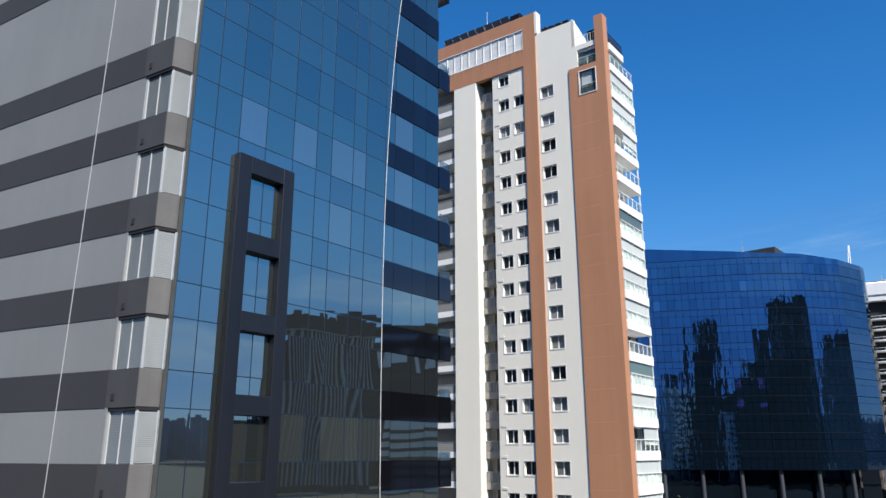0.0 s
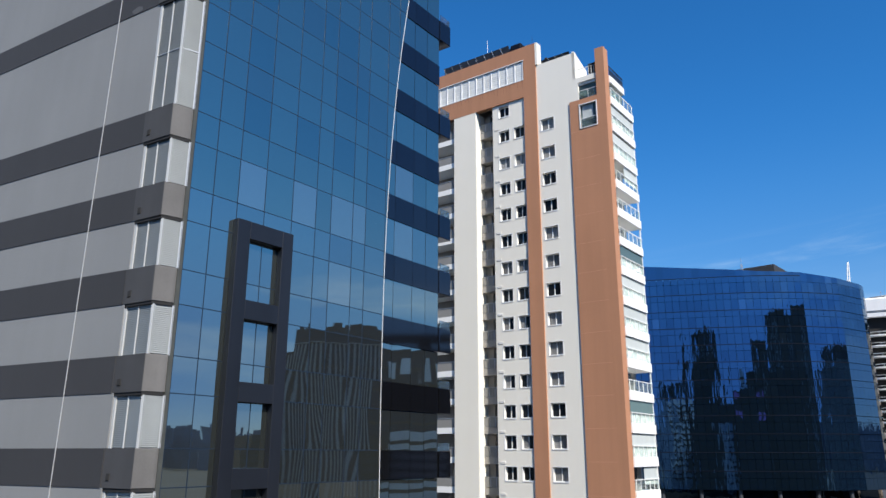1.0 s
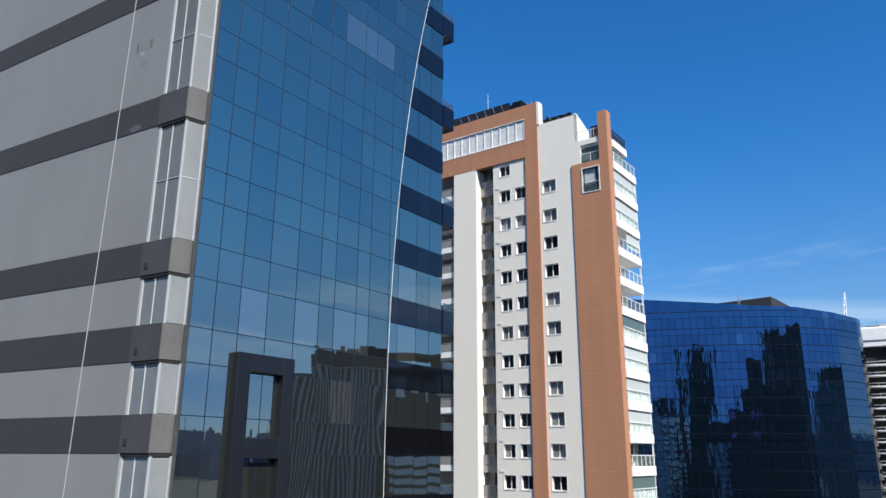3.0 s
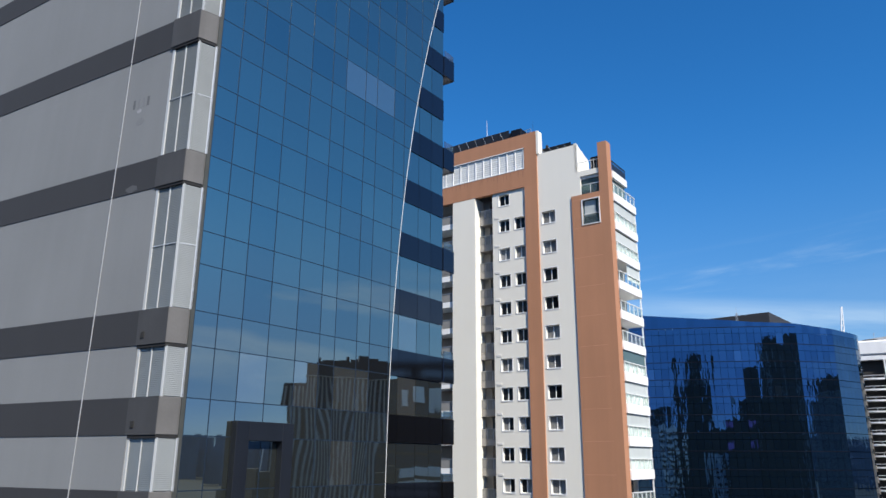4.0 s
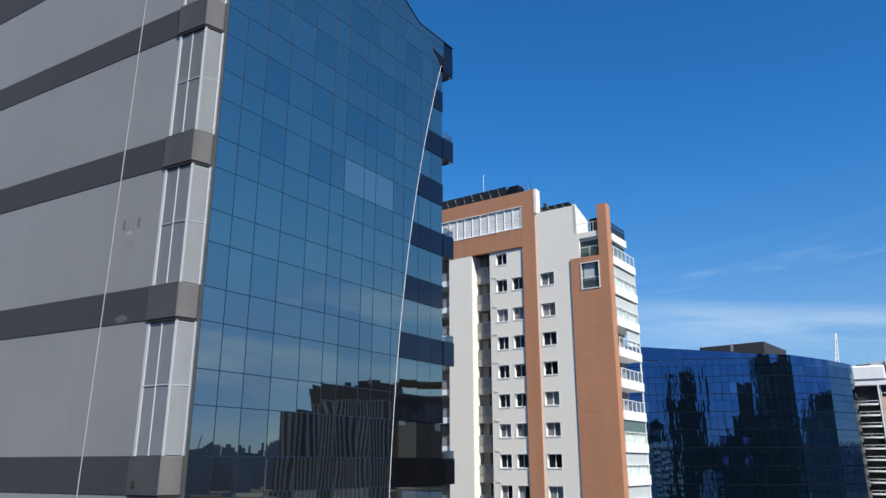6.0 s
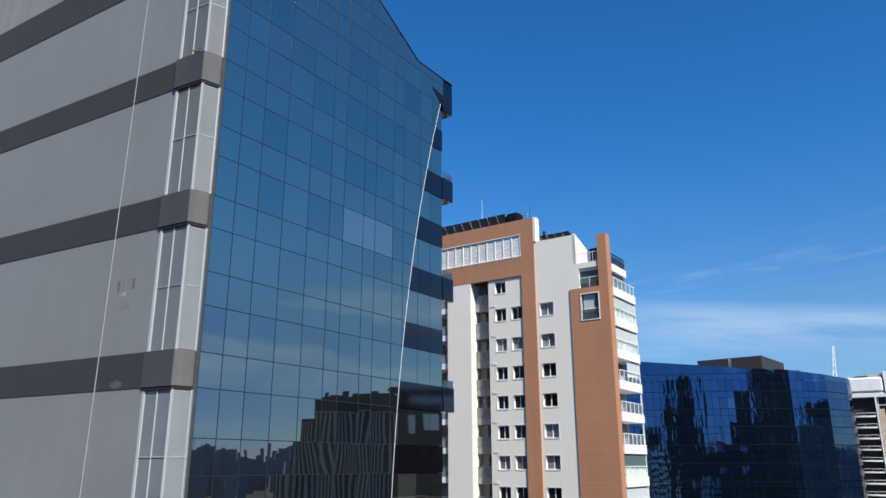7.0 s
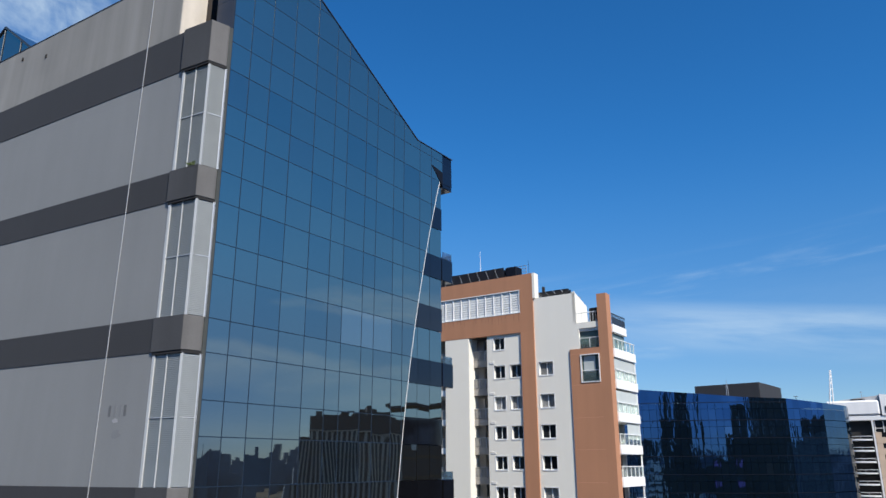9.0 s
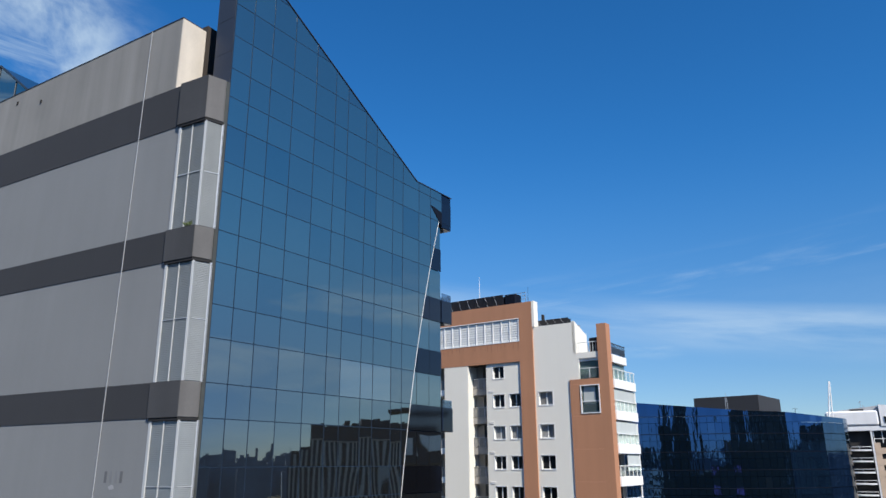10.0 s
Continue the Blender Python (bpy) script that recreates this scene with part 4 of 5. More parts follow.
STYLE = ["open", "blind", "blind", "rooms", "open", "open", "glass", "blind", "blind", "blind", "open", "glass", "blind", "rooms", "blind", "blind", "open"]
for i, f in enumerate(TOPF):
    if f < 0:
        continue
    b = piece("side_balcony", SIDE["slab"], tower, Matrix.Translation((0, 0, f)))
    tagged(b, "white balcony with a glass rail")
    for key in ("rail", "end", "hand", "room", "door", "corner")[:5 if i == 0 else 6]:
        piece(SIDE[key].name.split(".")[0], SIDE[key], b, Matrix.Identity(4)).visible_shadow = key not in ("rail", "end")
    for j in range(6):
        piece("post", SIDE["post"], b, Matrix.Translation((0, 1.1 + j * 1.1, 0)))
    st = STYLE[i % len(STYLE)]
    for key in {"open": ("chair",), "blind": ("blind", "lowblind"), "rooms": ("half", "chair"), "glass": ("glazing", "lowblind")}[st]:
        piece(SIDE[key].name.split(".")[0], SIDE[key], b, Matrix.Identity(4))
# roof terrace slab on the side, with dark railing
part("glazed_room", one_box(2.3, 3.95, 1.0, 4.5, H(39.36), H(40.95)), M_TEAL, tower, "teal glazed room under the terrace")
part("terrace_edge", one_box(2.0, 4.24, 0.95, 4.6, H(40.95), H(41.75), bevel=0.02), M_SLAB, tower, "white terrace edge")
bm = bmesh.new()
for i in range(13):
    y = 1.0 + i * 0.29
    box(bm, 4.1, 4.14, y, y + 0.05, H(41.75), H(42.85))
box(bm, 4.08, 4.16, 0.97, 4.56, H(42.8), H(42.88))
box(bm, 4.11, 4.13, 0.97, 4.56, H(41.85), H(42.5))
part("terrace_guard", bm, M_SOLAR, tower, "dark roof terrace guard")

# solar panels with pale struts, mast and rail on the roof
def panels(x0, x1, n, z, y0, h):
    w = (x1 - x0) / n
    part("panel_rack", one_box(x0, x1, y0 + 0.5, y0 + 0.62, z - 0.15, z + h * 0.92), M_SOLAR, tower, "dark steel rack behind the collectors")
    for i in range(n):
        a = x0 + i * w
        bm = bmesh.new()
        v = [bm.verts.new(p) for p in ((a + 0.01, y0 + 0.35, z), (a + w - 0.01, y0 + 0.35, z), (a + w - 0.01, y0, z + h), (a + 0.01, y0, z + h))]
        v += [bm.verts.new(q.co + Vector((0, 0.03, -0.05))) for q in v]
        for f in ((0, 1, 2, 3), (7, 6, 5, 4), (0, 4, 5, 1), (2, 6, 7, 3), (1, 5, 6, 2), (0, 3, 7, 4)):
            bm.faces.new([v[k] for k in f])
        p = part("solar_panel", bm, M_SOLAR, tower, "dark solar collector")
        bm = bmesh.new()
        rod(bm, (a, y0 - 0.05, z + h), (a + w * 0.55, y0 - 0.05, z + 0.02), 0.016, sides=6)
        part("strut", bm, M_STEEL, p, "pale diagonal strut")


panels(-17.0, -7.7, 8, H(47.6), 0.45, 1.65)
panels(-3.6, -0.1, 4, H(45.15), 0.45, 0.72)
part("roof_deck", one_box(-3.66, 0.4, 0.3, 2.2, H(44.5), H(45.2)), M_ROOF, tower)
bm = bmesh.new()
for i in range(13):
    rod(bm, (-13.0 + i * 0.6, 2.2, H(46.8)), (-13.0 + i * 0.6, 2.2, H(49.6)), 0.025)
for z in (48.9, 49.25, 49.6):
    rod(bm, (-13.0, 2.2, H(z)), (-5.8, 2.2, H(z)), 0.028)
part("roof_rail", bm, M_STEEL, tower, "thin steel roof railing")
part("roof_tank", one_box(-7.6, -6.2, 0.6, 2.0, H(46.8), H(49.25), bevel=0.12), M_BLUEBAND, tower, "dark blue roof tank")
bm = bmesh.new()
rod(bm, (-11.6, 2.0, H(46.8)), (-11.6, 2.0, H(52.1)), 0.05, 0.02)
part("mast", bm, M_FRAME, tower, "thin white mast")
bm = bmesh.new()
rod(bm, (-5.0, 1.2, H(46.8)), (-5.0, 1.2, H(49.9)), 0.03, 0.012)
part("aerial", bm, M_DARK, tower, "short dark aerial")
part("chimney", one_box(-3.62, -3.36, 1.4, 1.7, H(45.2), H(46.7), bevel=0.04), M_DARK, tower, "dark flue")


# ---- blue glass building ----
M_STEELDARK = paint("dull_column_grey", (0.038, 0.042, 0.05), 0.6, 0.1, 0.5, 0.1)
BLUE = at((87.09, 157.60), 0.0)
blue = thing("blue_glass_building", BLUE, "curved deep blue mirror-glass office building on columns", "building")
N_COL, ARC, FLAT = 34, 52.0, 6
plan = [Vector((0, 0, 0))]
turns = []
for i in range(N_COL):
    a = radians(12.0 if i < FLAT else max(12 - 50 * (i + 0.5) / N_COL, -14))
    turns.append(a)
    plan.append(plan[-1] - Vector((math.cos(a), math.sin(a), 0)) * (ARC / N_COL))
# the short flank round the corner
flank = [Vector((0, 0, 0))]
fl_turn = [radians(x) for x in (34, 34, 34, 34, 34, 34, 42, 50, 58, 66, 76)]
for a in fl_turn:
    flank.append(flank[-1] + Vector((math.cos(a), math.sin(a), 0)) * 1.55)


def blue_top(i):
    return H(41.6) + 0.05 * min(i, 12) + 3.1 * max(0.0, (i - 12) / 22.0) - 0.5 * max(0.0, 1.0 - i / FLAT)


STOREY = 3.72
zrows = [H(42.2) - 1.1 - STOREY * i for i in range(12)]     # heads of the storeys
bottom = zrows[-1] - STOREY


def blue_pane(w, z0, z1):
    return one_box(-w / 2 + 0.03, w / 2 - 0.03, 0.0, 0.05, z0, z1)


cache = {}
rest = bmesh.new()
def set_panes(edges, angles, parts_rows, sign):
    for i in range(len(angles)):
        mid = (edges[i] + edges[i + 1]) / 2
        w = (edges[i + 1] - edges[i]).length
        for r, zt in enumerate(zrows):
            for half, (a, b) in enumerate(((0.03, 1.30), (1.36, STOREY - 0.1))):
                if r == 0 and half == 0 and (sign < 0 or i < FLAT):
                    continue
                z0, z1 = zt - b, zt - a
                rnd = random.Random(i * 131 + r * 7 + half + (9000 if sign < 0 else 0))
                key = (round(w, 3), round(z1 - z0, 3))
                if key not in cache:
                    cache[key] = mesh_of("glass_pane", blue_pane(w, 0, z1 - z0), G_BLUE)
                m = Matrix.Translation((mid.x, mid.y, z0)) @ Matrix.Rotation(angles[i] + rnd.gauss(0, 0.0009), 4, "Z") @ Matrix.Rotation(rnd.gauss(0, 0.001), 4, "X")
                if r in parts_rows and half == 1 and sign > 0:
                    piece("glass_pane", cache[key], blue, m)
                elif r in parts_rows and sign < 0 and r < 4:
                    piece("glass_pane", cache[key], blue, m)
                else:
                    t = bmesh.new()
                    t.from_mesh(cache[key])
                    t.transform(m)
                    tm = bpy.data.meshes.new("tmp")
                    t.to_mesh(tm)
                    t.free()
                    rest.from_mesh(tm)
                    bpy.data.meshes.remove(tm)


set_panes(plan, turns, range(7), 1)
set_panes(flank, fl_turn, range(7), -1)
tagged(part("glass_panes", rest, G_BLUE, blue, "blue mirror panes"), kind="stuff")
# sloping top rim
for i in range(N_COL):
    a, b = plan[i], plan[i + 1]
    z = zrows[0] if i >= FLAT else zrows[0] - 1.30
    bm = bmesh.new()
    n = (b - a).cross(Vector((0, 0, 1))).normalized()
    if n.y < 0:
        n = -n
    prism(bm, [(b.x, b.y), (a.x, a.y), (a.x + n.x * 0.3, a.y + n.y * 0.3), (b.x + n.x * 0.3, b.y + n.y * 0.3)], z, [blue_top(i + 1), blue_top(i), blue_top(i), blue_top(i + 1)])
    part("rim_pane", bm, G_BLUE, blue)
bm = bmesh.new()
for i, (a, b) in enumerate(zip(flank, flank[1:])):
    n = Vector((-(b - a).y, (b - a).x, 0)).normalized()
    lo, hi = blue_top(0) - 0.035 * (i + 1), blue_top(0) - 0.035 * i
    prism(bm, [(a.x, a.y), (b.x, b.y), (b.x + n.x * 0.3, b.y + n.y * 0.3), (a.x + n.x * 0.3, a.y + n.y * 0.3)], zrows[0] - 1.30, [hi, lo, lo, hi])
part("flank_rim", bm, G_BLUE, blue)
# body, set in behind the glass
ring = [Vector((p.x, p.y + 0.5, 0)) for p in reversed(plan)] + [Vector((p.x - 0.4, p.y + 0.45, 0)) for p in flank[1:]] + [Vector((flank[-1].x - 1, 34, 0)), Vector((plan[-1].x + 6, 40, 0))]
bm = bmesh.new()
prism(bm, [(p.x, p.y) for p in ring], bottom, [H(41.0) if p.x < plan[FLAT].x - 0.5 else H(39.6) for p in ring])
part("core", bm, M_BLUEBAND, blue, "dark inner body")
bm = bmesh.new()
prism(bm, [(p.x * 0.985 - 0.5, p.y + 2.2) for p in ring], 0.0, bottom)
part("lobby", bm, G_LOBBY, blue, "recessed dark lobby")
for i in range(7):
    p = plan[2 + i * 5] + Vector((0, 1.2, 0))
    bm = bmesh.new()
    rod(bm, (p.x, p.y, 0), (p.x, p.y, bottom), 0.42, sides=14)
    part("column", bm, M_STEELDARK, blue, "grey round column")
# floor lines
for zt in zrows:
    bm = bmesh.new()
    for a, b in list(zip(plan, plan[1:]))[FLAT if zt == zrows[0] else 0:]:
        n = Vector(((b - a).y, -(b - a).x, 0)).normalized()
        n = n if n.y < 0 else -n
        prism(bm, [(b.x + n.x * 0.07, b.y + n.y * 0.07), (a.x + n.x * 0.07, a.y + n.y * 0.07), (a.x - n.x * 0.1, a.y - n.y * 0.1), (b.x - n.x * 0.1, b.y - n.y * 0.1)], zt - 0.02, zt + 0.10)
    bmesh.ops.remove_doubles(bm, verts=list(bm.verts), dist=0.03)
    part("floor_line", bm, M_BLUEBAND, blue, "dark floor line")
# roof plant room
part("plant_room", one_box(-15.3, -0.2, 0, 18.0, H(38.5), H(46.5), bevel=0.08), M_GREY, blue, "dark grey roof plant room", BLUE.inverted() @ at((77.8, 166.0), -41.0))
bm = bmesh.new()
for dx in (-0.28, 0.28):
    rod(bm, (-18.6 + dx, 5.0, H(40)), (-18.6 + dx * 0.6, 5.0, H(45.4)), 0.08, 0.07)
rod(bm, (-18.6, 5.0, H(44.5)), (-18.6, 5.0, H(46.9)), 0.06, 0.03)
part("roof_mast", bm, M_STEEL, blue, "short steel mast")
bm = bmesh.new()
rod(bm, (0.6, 12, H(39.6)), (0.6, 12, H(43.6)), 0.07)
rod(bm, (0.0, 12, H(43.5)), (1.2, 12, H(43.5)), 0.05)
rod(bm, (0.1, 12, H(42.7)), (0.6, 12, H(42.2)), 0.04)
part("roof_bracket", bm, M_GREY, blue)

# ---- white lattice mast behind it ----
mast = thing("lattice_mast", at((104.15, 182.2), 0.0), "white tapering lattice mast behind the blue building", "mast")
LEGS = ((-2.0, 0.0, -0.14), (-0.45, 0.5, 0.1))          # foot x, foot y, head x
for fx, fy, hx in LEGS:
    bm = bmesh.new()
    rod(bm, (fx, fy, 0), (fx, fy, H(38)), 0.22, 0.22)
    rod(bm, (fx, fy, H(38)), (hx, 0, H(51.2)), 0.22, 0.13)
    part("leg", bm, M_FRAME, mast)
for i in range(8):
    t0, t1 = i / 8.4, (i + 0.62) / 8.4
    (ax, ay, ah), (cx0, cy0, ch) = LEGS
    bm = bmesh.new()
    rod(bm, (ax + (ah - ax) * t0, 0, H(38 + 13.2 * t0)), (cx0 + (ch - cx0) * t1, cy0 * (1 - t1), H(38 + 13.2 * t1)), 0.06, sides=6)
    part("brace", bm, M_FRAME, mast)

# ---- white building with a rounded roof and balconies, beyond ----
M_OFFWHITE = paint("off_white_cladding", (0.74, 0.735, 0.73), 0.6, 0.08, 0.2, 0.08)
WB = at((113.5, 198.0), -30.0)
wb = thing("white_balcony_building", WB, "white rounded-roof building with stacked curved balconies", "building")
part("body", one_box(0.8, 40, 1.5, 25, 0, H(39.4)), M_DARK, wb, "dark recessed glazing")
bm = bmesh.new()
box(bm, -2.5, 10.2, -0.5, 22, H(40.7), H(44.7))
part("rounded_roof", bevelled(bm, 0.45), M_OFFWHITE, wb, "white rounded roof volume")
bm = bmesh.new()
prism(bm, [(0.3, 3.0), (10.4, 3.0), (10.4, 21), (0.3, 21)], H(44.7), [H(45.0), H(46.1), H(46.1), H(45.0)])
part("roof_slab", bm, M_PILASTER, wb, "thin sloping grey roof slab")
part("roof_hatch", one_box(3.6, 7.0, 1.8, 2.9, H(44.7), H(45.25), bevel=0.05), M_DARK, wb, "low dark roof hatch")
part("roof_plinth", one_box(0.9, 40, -0.2, 24, H(39.4), H(40.6), bevel=0.1), M_OFFWHITE, wb, "white eaves")
bm = bmesh.new()
prism(bm, [(10.5, -0.45), (40, -0.45), (40, 24), (10.5, 24)], H(40.6), [H(46.2), H(41.6), H(41.6), H(46.2)])
part("gable", bm, M_OFFWHITE, wb, "white sloping gable wall")
part("gable_window", one_box(11.4, 14.2, -0.6, -0.3, H(41.4), H(43.0)), M_PANE, wb)
for x, z in ((4.6, 45.9), (6.6, 47.9), (7.2, 46.6)):
    bm = bmesh.new()
    rod(bm, (x, 8, H(45)), (x, 8, H(z)), 0.06)
    rod(bm, (x - 0.35, 8, H(z) - 0.5), (x + 0.35, 8, H(z) - 0.4), 0.04)
    part("aerial", bm, M_STEEL, wb, "thin roof aerial")
glazing = part("glazing_band", one_box(8.3, 40, 0.9, 1.4, H(35.0), H(39.4)), M_PANE, wb, "dark glazing in white frames")
for i in range(9):
    part("mullion", one_box(8.3 + 2.0 * i, 8.48 + 2.0 * i, 0.72, 0.92, H(35.0), H(39.4)), M_OFFWHITE, glazing)
part("transom", one_box(8.3, 40, 0.74, 0.9, H(37.3), H(37.45)), M_OFFWHITE, glazing)
for i in range(16):
    z = H(34.2) - 2.85 * i
    if z < 1:
        break
    bm = bmesh.new()
    pts = [(1.6, 2.0), (1.7, 0.6), (2.2, -0.2), (3.2, -0.75), (4.6, -0.95), (6.0, -0.85), (7.4, -0.5), (7.4, 2.0)]
    prism(bm, pts, z, z + 0.42)
    s = part("balcony", bevelled(bm, 0.08), M_OFFWHITE, wb, "white curved balcony edge")
    bm = bmesh.new()
    for p, q in zip(pts[1:6], pts[2:7]):
        rod(bm, (p[0], p[1] + 0.12, z + 1.12), (q[0], q[1] + 0.12, z + 1.12), 0.07, 0.07, 6)
    part("rail", bm, M_FRAME, s, "white curved handrail")
    for p in (pts[2], pts[4], pts[6]):
        part("post", one_box(p[0] - 0.08, p[0] + 0.08, p[1] + 0.04, p[1] + 0.2, z + 0.42, z + 1.1), M_STEEL, s)
    p = part("stone_panel", one_box(8.2, 40, -0.2, 2.0, z - 0.75, z + 0.8), M_BEIGE, wb, "beige stone spandrel")
    for j in range(6):
        part("window", one_box(9.6 + j * 4, 12.2 + j * 4, 0.1, 0.4, z + 0.8, z + 2.1), M_PANE, p)
        part("pier", one_box(8.2 + j * 4, 9.6 + j * 4, -0.15, 0.6, z + 0.8, z + 2.1), M_BEIGE, p)
part("edge_column", one_box(7.7, 8.1, -0.4, 2.0, 0, H(39.4)), M_OFFWHITE, wb, "white column")

# ---- buildings behind the camera, seen mirrored in the glass ----
def mirrored_block(name, o, ang, w, d, h, material, label, fins=0, storeys=0, roof=(), pilasters=0):
    b = thing(name, at(o, ang), label, "building", "city blocks behind")
    part("body", one_box(0, w, 0, d, 0, h), material, b)
    for x0, x1, hh in roof:
        part("roof_box", one_box(x0, x1, 1.0, d - 1, h, h + hh), material, b)
    for i in range(fins):
        x = (i + 0.5) * w / fins
        part("fin", one_box(x - w / fins * 0.2, x + w / fins * 0.2, -0.5, 0.0, 2, h - 5.2), M_FIN, b, "pale vertical fin")
    for i in range(pilasters):
        x = (i + 0.35 + 0.3 * (i % 3)) * w / pilasters
        part("pilaster", one_box(x - 0.5, x + 0.5, -0.6, 0.0, 2, h - 2 - 3 * (i % 2)), M_PILASTER, b, "grey vertical pilaster")
        part("window_stack", one_box(x + 0.9, x + 2.1, -0.1, 0.0, 4, h - 5), M_CONC, b, "dark stack of windows")
    for i in range(storeys):
        z = 4 + i * (h - 5) / storeys
        part("floor_band", one_box(-0.1, w + 0.1, -0.12, 0.0, z, z + 1.1), M_BAND, b)
    return b


M_FIN = paint("pale_fin_concrete", (0.34, 0.385, 0.43), 0.9, 0.15, 0.1, 0.1, 0.1)
# near-black blue, set against the warm tint of the mirror glass
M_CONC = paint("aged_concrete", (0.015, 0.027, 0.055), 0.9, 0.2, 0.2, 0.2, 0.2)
M_PALE = paint("pale_city_render", (0.76, 0.79, 0.81), 0.9, 0.10, 0.1, 0.1, 0.1, tone=0.1)
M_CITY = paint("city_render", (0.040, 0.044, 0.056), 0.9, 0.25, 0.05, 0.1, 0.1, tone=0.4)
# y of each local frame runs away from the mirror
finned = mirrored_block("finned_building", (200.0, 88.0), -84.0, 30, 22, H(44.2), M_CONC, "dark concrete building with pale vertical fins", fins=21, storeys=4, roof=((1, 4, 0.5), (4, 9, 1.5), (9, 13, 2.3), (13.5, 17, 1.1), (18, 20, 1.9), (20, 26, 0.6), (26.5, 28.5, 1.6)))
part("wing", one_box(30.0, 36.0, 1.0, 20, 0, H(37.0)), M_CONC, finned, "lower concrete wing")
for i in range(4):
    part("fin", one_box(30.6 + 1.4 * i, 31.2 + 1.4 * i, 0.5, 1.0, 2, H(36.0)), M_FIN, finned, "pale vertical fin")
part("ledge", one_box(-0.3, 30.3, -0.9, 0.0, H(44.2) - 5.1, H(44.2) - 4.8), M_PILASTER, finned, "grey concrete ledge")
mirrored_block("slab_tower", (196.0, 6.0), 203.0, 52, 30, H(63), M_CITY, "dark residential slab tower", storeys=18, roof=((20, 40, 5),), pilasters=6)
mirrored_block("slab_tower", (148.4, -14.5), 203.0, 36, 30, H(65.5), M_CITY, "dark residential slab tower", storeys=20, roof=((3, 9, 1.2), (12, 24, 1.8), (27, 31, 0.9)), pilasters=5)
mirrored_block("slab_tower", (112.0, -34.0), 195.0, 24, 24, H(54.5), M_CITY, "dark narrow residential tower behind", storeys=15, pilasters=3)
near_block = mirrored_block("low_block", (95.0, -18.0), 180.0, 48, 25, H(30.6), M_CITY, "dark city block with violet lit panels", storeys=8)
M_VIOLET, _, _, vb = nodes_of("violet_lit_panel")
vb.inputs["Base Color"].default_value = (0.05, 0.03, 0.08, 1)
vb.inputs["Emission Color"].default_value = (0.42, 0.24, 0.9, 1)
vb.inputs["Emission Strength"].default_value = 0.3
for x in (6.5, 41.4):
    for z in (20.0, 28.3):
        part("lit_panel", one_box(x - 2.3, x + 2.3, -0.25, -0.13, H(z) - 1.4, H(z) + 1.4), M_VIOLET, near_block, "panel lit violet")
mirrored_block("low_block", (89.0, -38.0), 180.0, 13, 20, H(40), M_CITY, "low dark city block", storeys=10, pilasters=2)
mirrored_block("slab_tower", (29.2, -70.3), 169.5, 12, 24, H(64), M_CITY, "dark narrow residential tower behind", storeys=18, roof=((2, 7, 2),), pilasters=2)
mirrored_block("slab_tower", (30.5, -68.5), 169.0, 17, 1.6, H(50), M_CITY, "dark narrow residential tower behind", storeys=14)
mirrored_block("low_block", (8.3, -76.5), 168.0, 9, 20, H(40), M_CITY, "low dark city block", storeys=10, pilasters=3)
mirrored_block("pale_tower", (17.2, -40.0), 104.0, 16, 7, H(28.5), M_PALE, "pale slim apartment tower behind the camera", storeys=12)
mirrored_block("pale_tower", (42.0, -14.0), 104.0, 10, 4, H(16.3), M_PALE, "pale slim apartment tower behind the camera", storeys=8)
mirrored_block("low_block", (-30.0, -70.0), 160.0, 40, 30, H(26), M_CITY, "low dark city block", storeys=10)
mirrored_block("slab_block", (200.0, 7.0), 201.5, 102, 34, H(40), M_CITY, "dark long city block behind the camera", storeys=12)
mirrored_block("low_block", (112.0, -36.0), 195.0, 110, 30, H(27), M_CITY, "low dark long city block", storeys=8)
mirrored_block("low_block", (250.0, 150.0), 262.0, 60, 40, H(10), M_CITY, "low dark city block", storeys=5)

# pale steps added to give the slab tower's sunlit edge in the glass
mirrored_block("pale_tower", (66.0, -36.0), 180.0, 9, 12, H(41), M_PALE, "pale stepped block added as a slab tower's sunlit edge", storeys=14, roof=((4.5, 8.6, 13),))
mirrored_block("low_block", (196.0, 56.0), 219.0, 14, 10, H(9), M_CITY, "low dark apartment block behind the camera", storeys=9)
# distance haze is put into this blue-grey base colour
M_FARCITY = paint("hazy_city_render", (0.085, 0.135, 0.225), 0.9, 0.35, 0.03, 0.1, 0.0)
canopied = mirrored_block("canopied_block", (255.3, 138.3), -74.3, 42, 18, H(47.5), M_CONC, "dark office block under a wide flat canopy roof", storeys=7)
# pale panels stand for sunlit walls; the brightness is in their colour
for x0, x1, z0, z1 in ((3, 9, 36, 44), (11, 14, 35, 41), (17, 19, 33, 43), (22, 29, 37, 43.5), (31, 34, 35, 42)):
    part("pale_wall", one_box(x0, x1, -0.5, -0.1, H(z0), H(z1)), M_PALE, canopied, "pale panel coloured as a sunlit wall")
part("canopy_post", one_box(14, 20, 4, 10, H(47.5), H(52.4)), M_CONC, canopied)
part("canopy_roof", one_box(-5, 46, -3, 18, H(52.4), H(53.5)), M_CONC, canopied, "thin dark overhanging roof")
mirrored_block("pale_tower", (190.4, 110.8), -74.0, 18.6, 10, H(10.6), M_PALE, "pale apartment block with dark window rows", storeys=6)
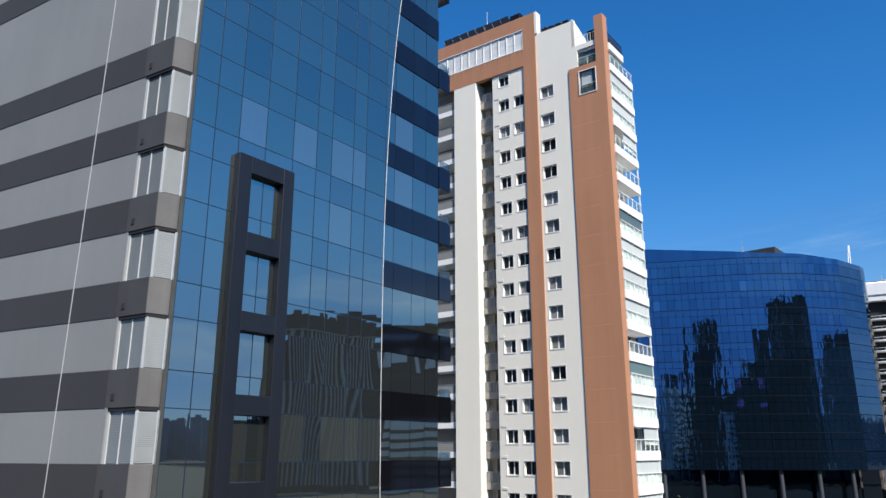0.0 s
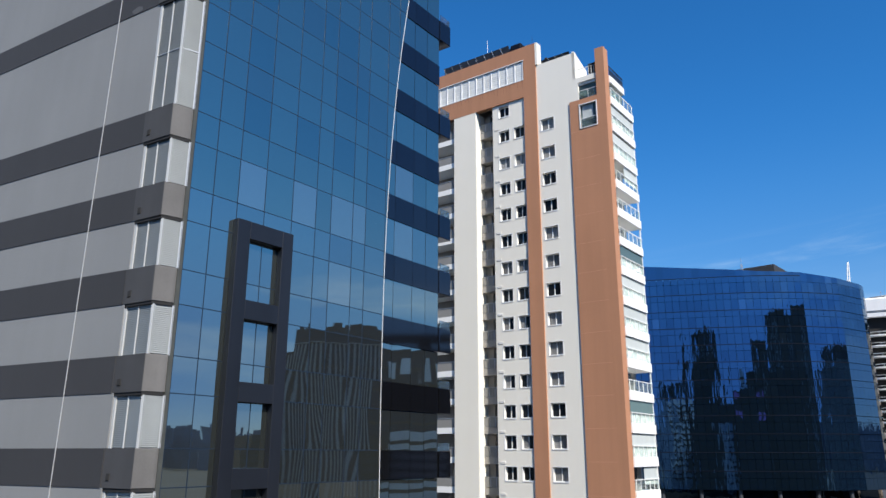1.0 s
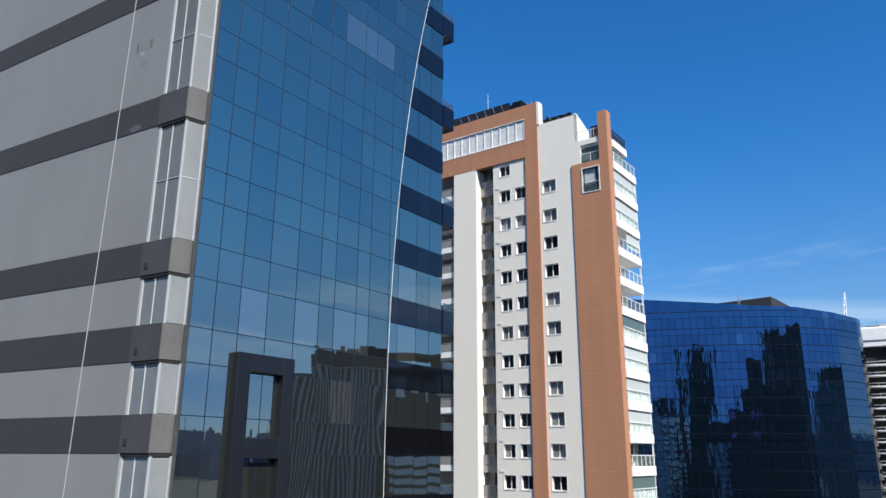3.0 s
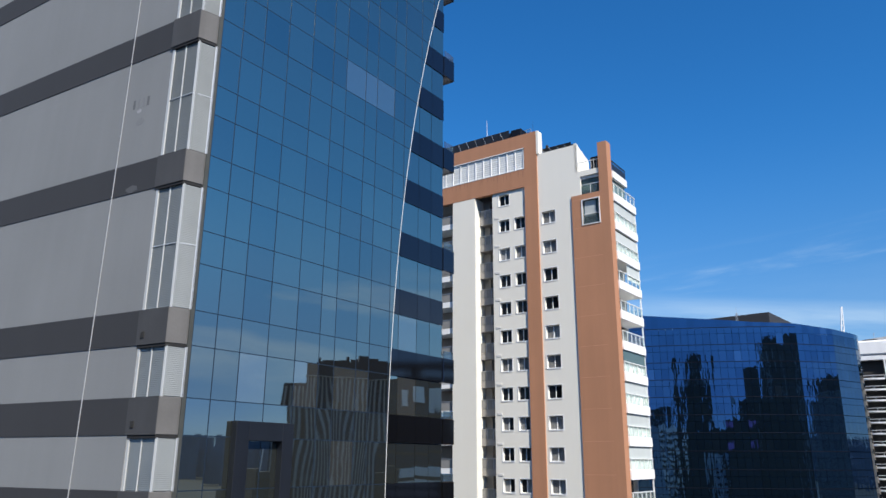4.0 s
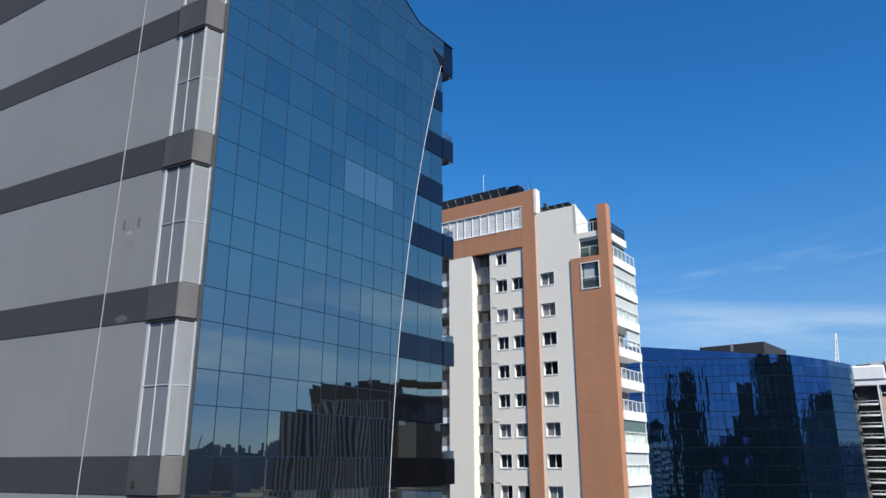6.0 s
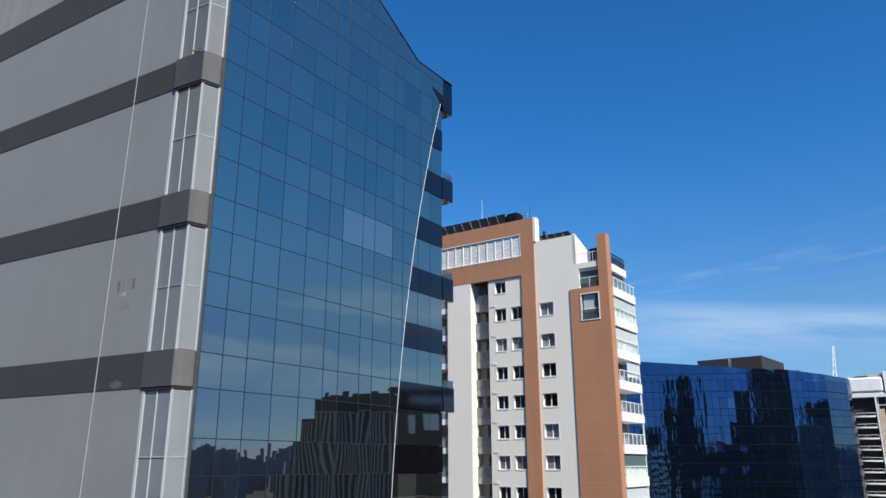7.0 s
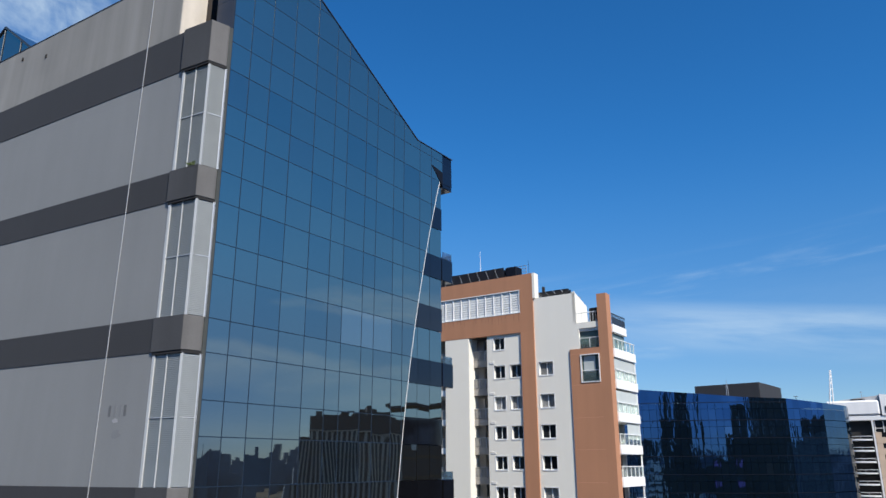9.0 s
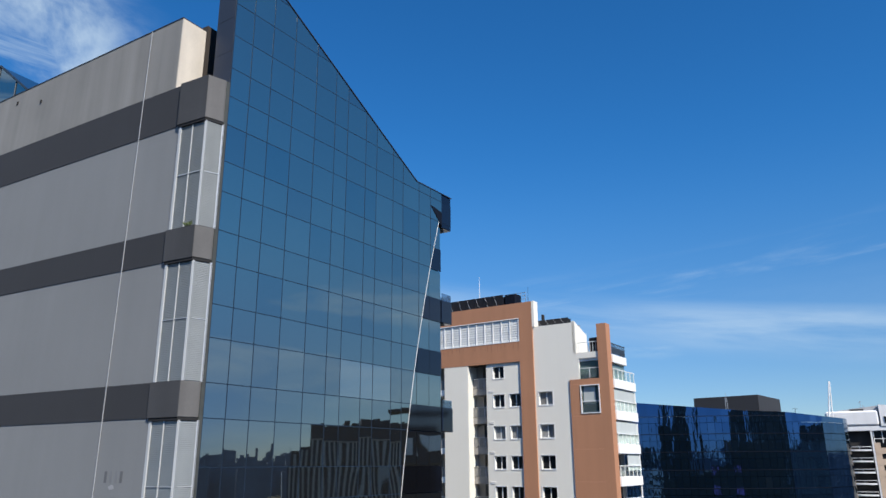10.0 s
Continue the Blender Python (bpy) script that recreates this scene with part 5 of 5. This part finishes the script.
# distant skyline all round the side that the glass mirrors
rs = random.Random(11)
bm = bmesh.new()
for i in range(1300):
    a = radians(rs.uniform(-150, 45))
    r = 750 + 1900 * rs.random() ** 1.3
    x, y = r * math.cos(a), r * math.sin(a)
    w, d = rs.uniform(10, 26), rs.uniform(10, 26)
    h = 22 + r * rs.triangular(0.010, 0.038, 0.016)
    box(bm, x - w / 2, x + w / 2, y - d / 2, y + d / 2, -0.5, h)
    if rs.random() < 0.5:
        box(bm, x - w / 5, x + w / 5, y - d / 5, y + d / 5, h, h + rs.uniform(2, 6))
    if rs.random() < 0.06:
        box(bm, x - 0.5, x + 0.5, y - 0.5, y + 0.5, h, h + rs.uniform(8, 24))
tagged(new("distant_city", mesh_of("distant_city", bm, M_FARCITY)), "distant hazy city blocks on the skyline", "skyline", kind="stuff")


# ---- tree at the tower's foot ----
def tree(o, h, seed):
    t = thing("tree", Matrix.Translation((o[0], o[1], 0)), "leafy green street tree beside the tower", "tree")
    r = random.Random(seed)
    bm = bmesh.new()
    rod(bm, (0, 0, 0), (0.1, 0.05, h * 0.5), 0.22, 0.13)
    for i in range(6):
        a = i * 1.05 + r.random()
        rod(bm, (0.1, 0.05, h * (0.35 + 0.025 * i)), (1.6 * math.cos(a), 1.6 * math.sin(a), h * (0.65 + 0.05 * r.random())), 0.09, 0.03, 6)
    part("trunk", bm, M_BARK, t)
    bm = bmesh.new()
    for c in range(26):
        a, e = r.uniform(0, 6.3), r.uniform(-0.5, 1.3)
        q = r.uniform(0.8, 2.3)
        cc = Vector((q * math.cos(a) * math.cos(e), q * math.sin(a) * math.cos(e), h * 0.72 + q * 0.8 * math.sin(e)))
        for k in range(60):
            p = cc + Vector((r.gauss(0, 0.35), r.gauss(0, 0.35), r.gauss(0, 0.28)))
            u = Vector((r.gauss(0, 1), r.gauss(0, 1), r.gauss(0, 1))).normalized() * 0.16
            v = u.orthogonal().normalized() * 0.09
            bm.faces.new([bm.verts.new(p + s) for s in (-u, v, u, -v)])
    tagged(part("crown", bm, M_LEAF, t), kind="stuff")


for i, o in enumerate(((26.3, 86.0), (28.6, 90.0))):
    tree(o, 7.0 - i * 0.7, 20 + i)
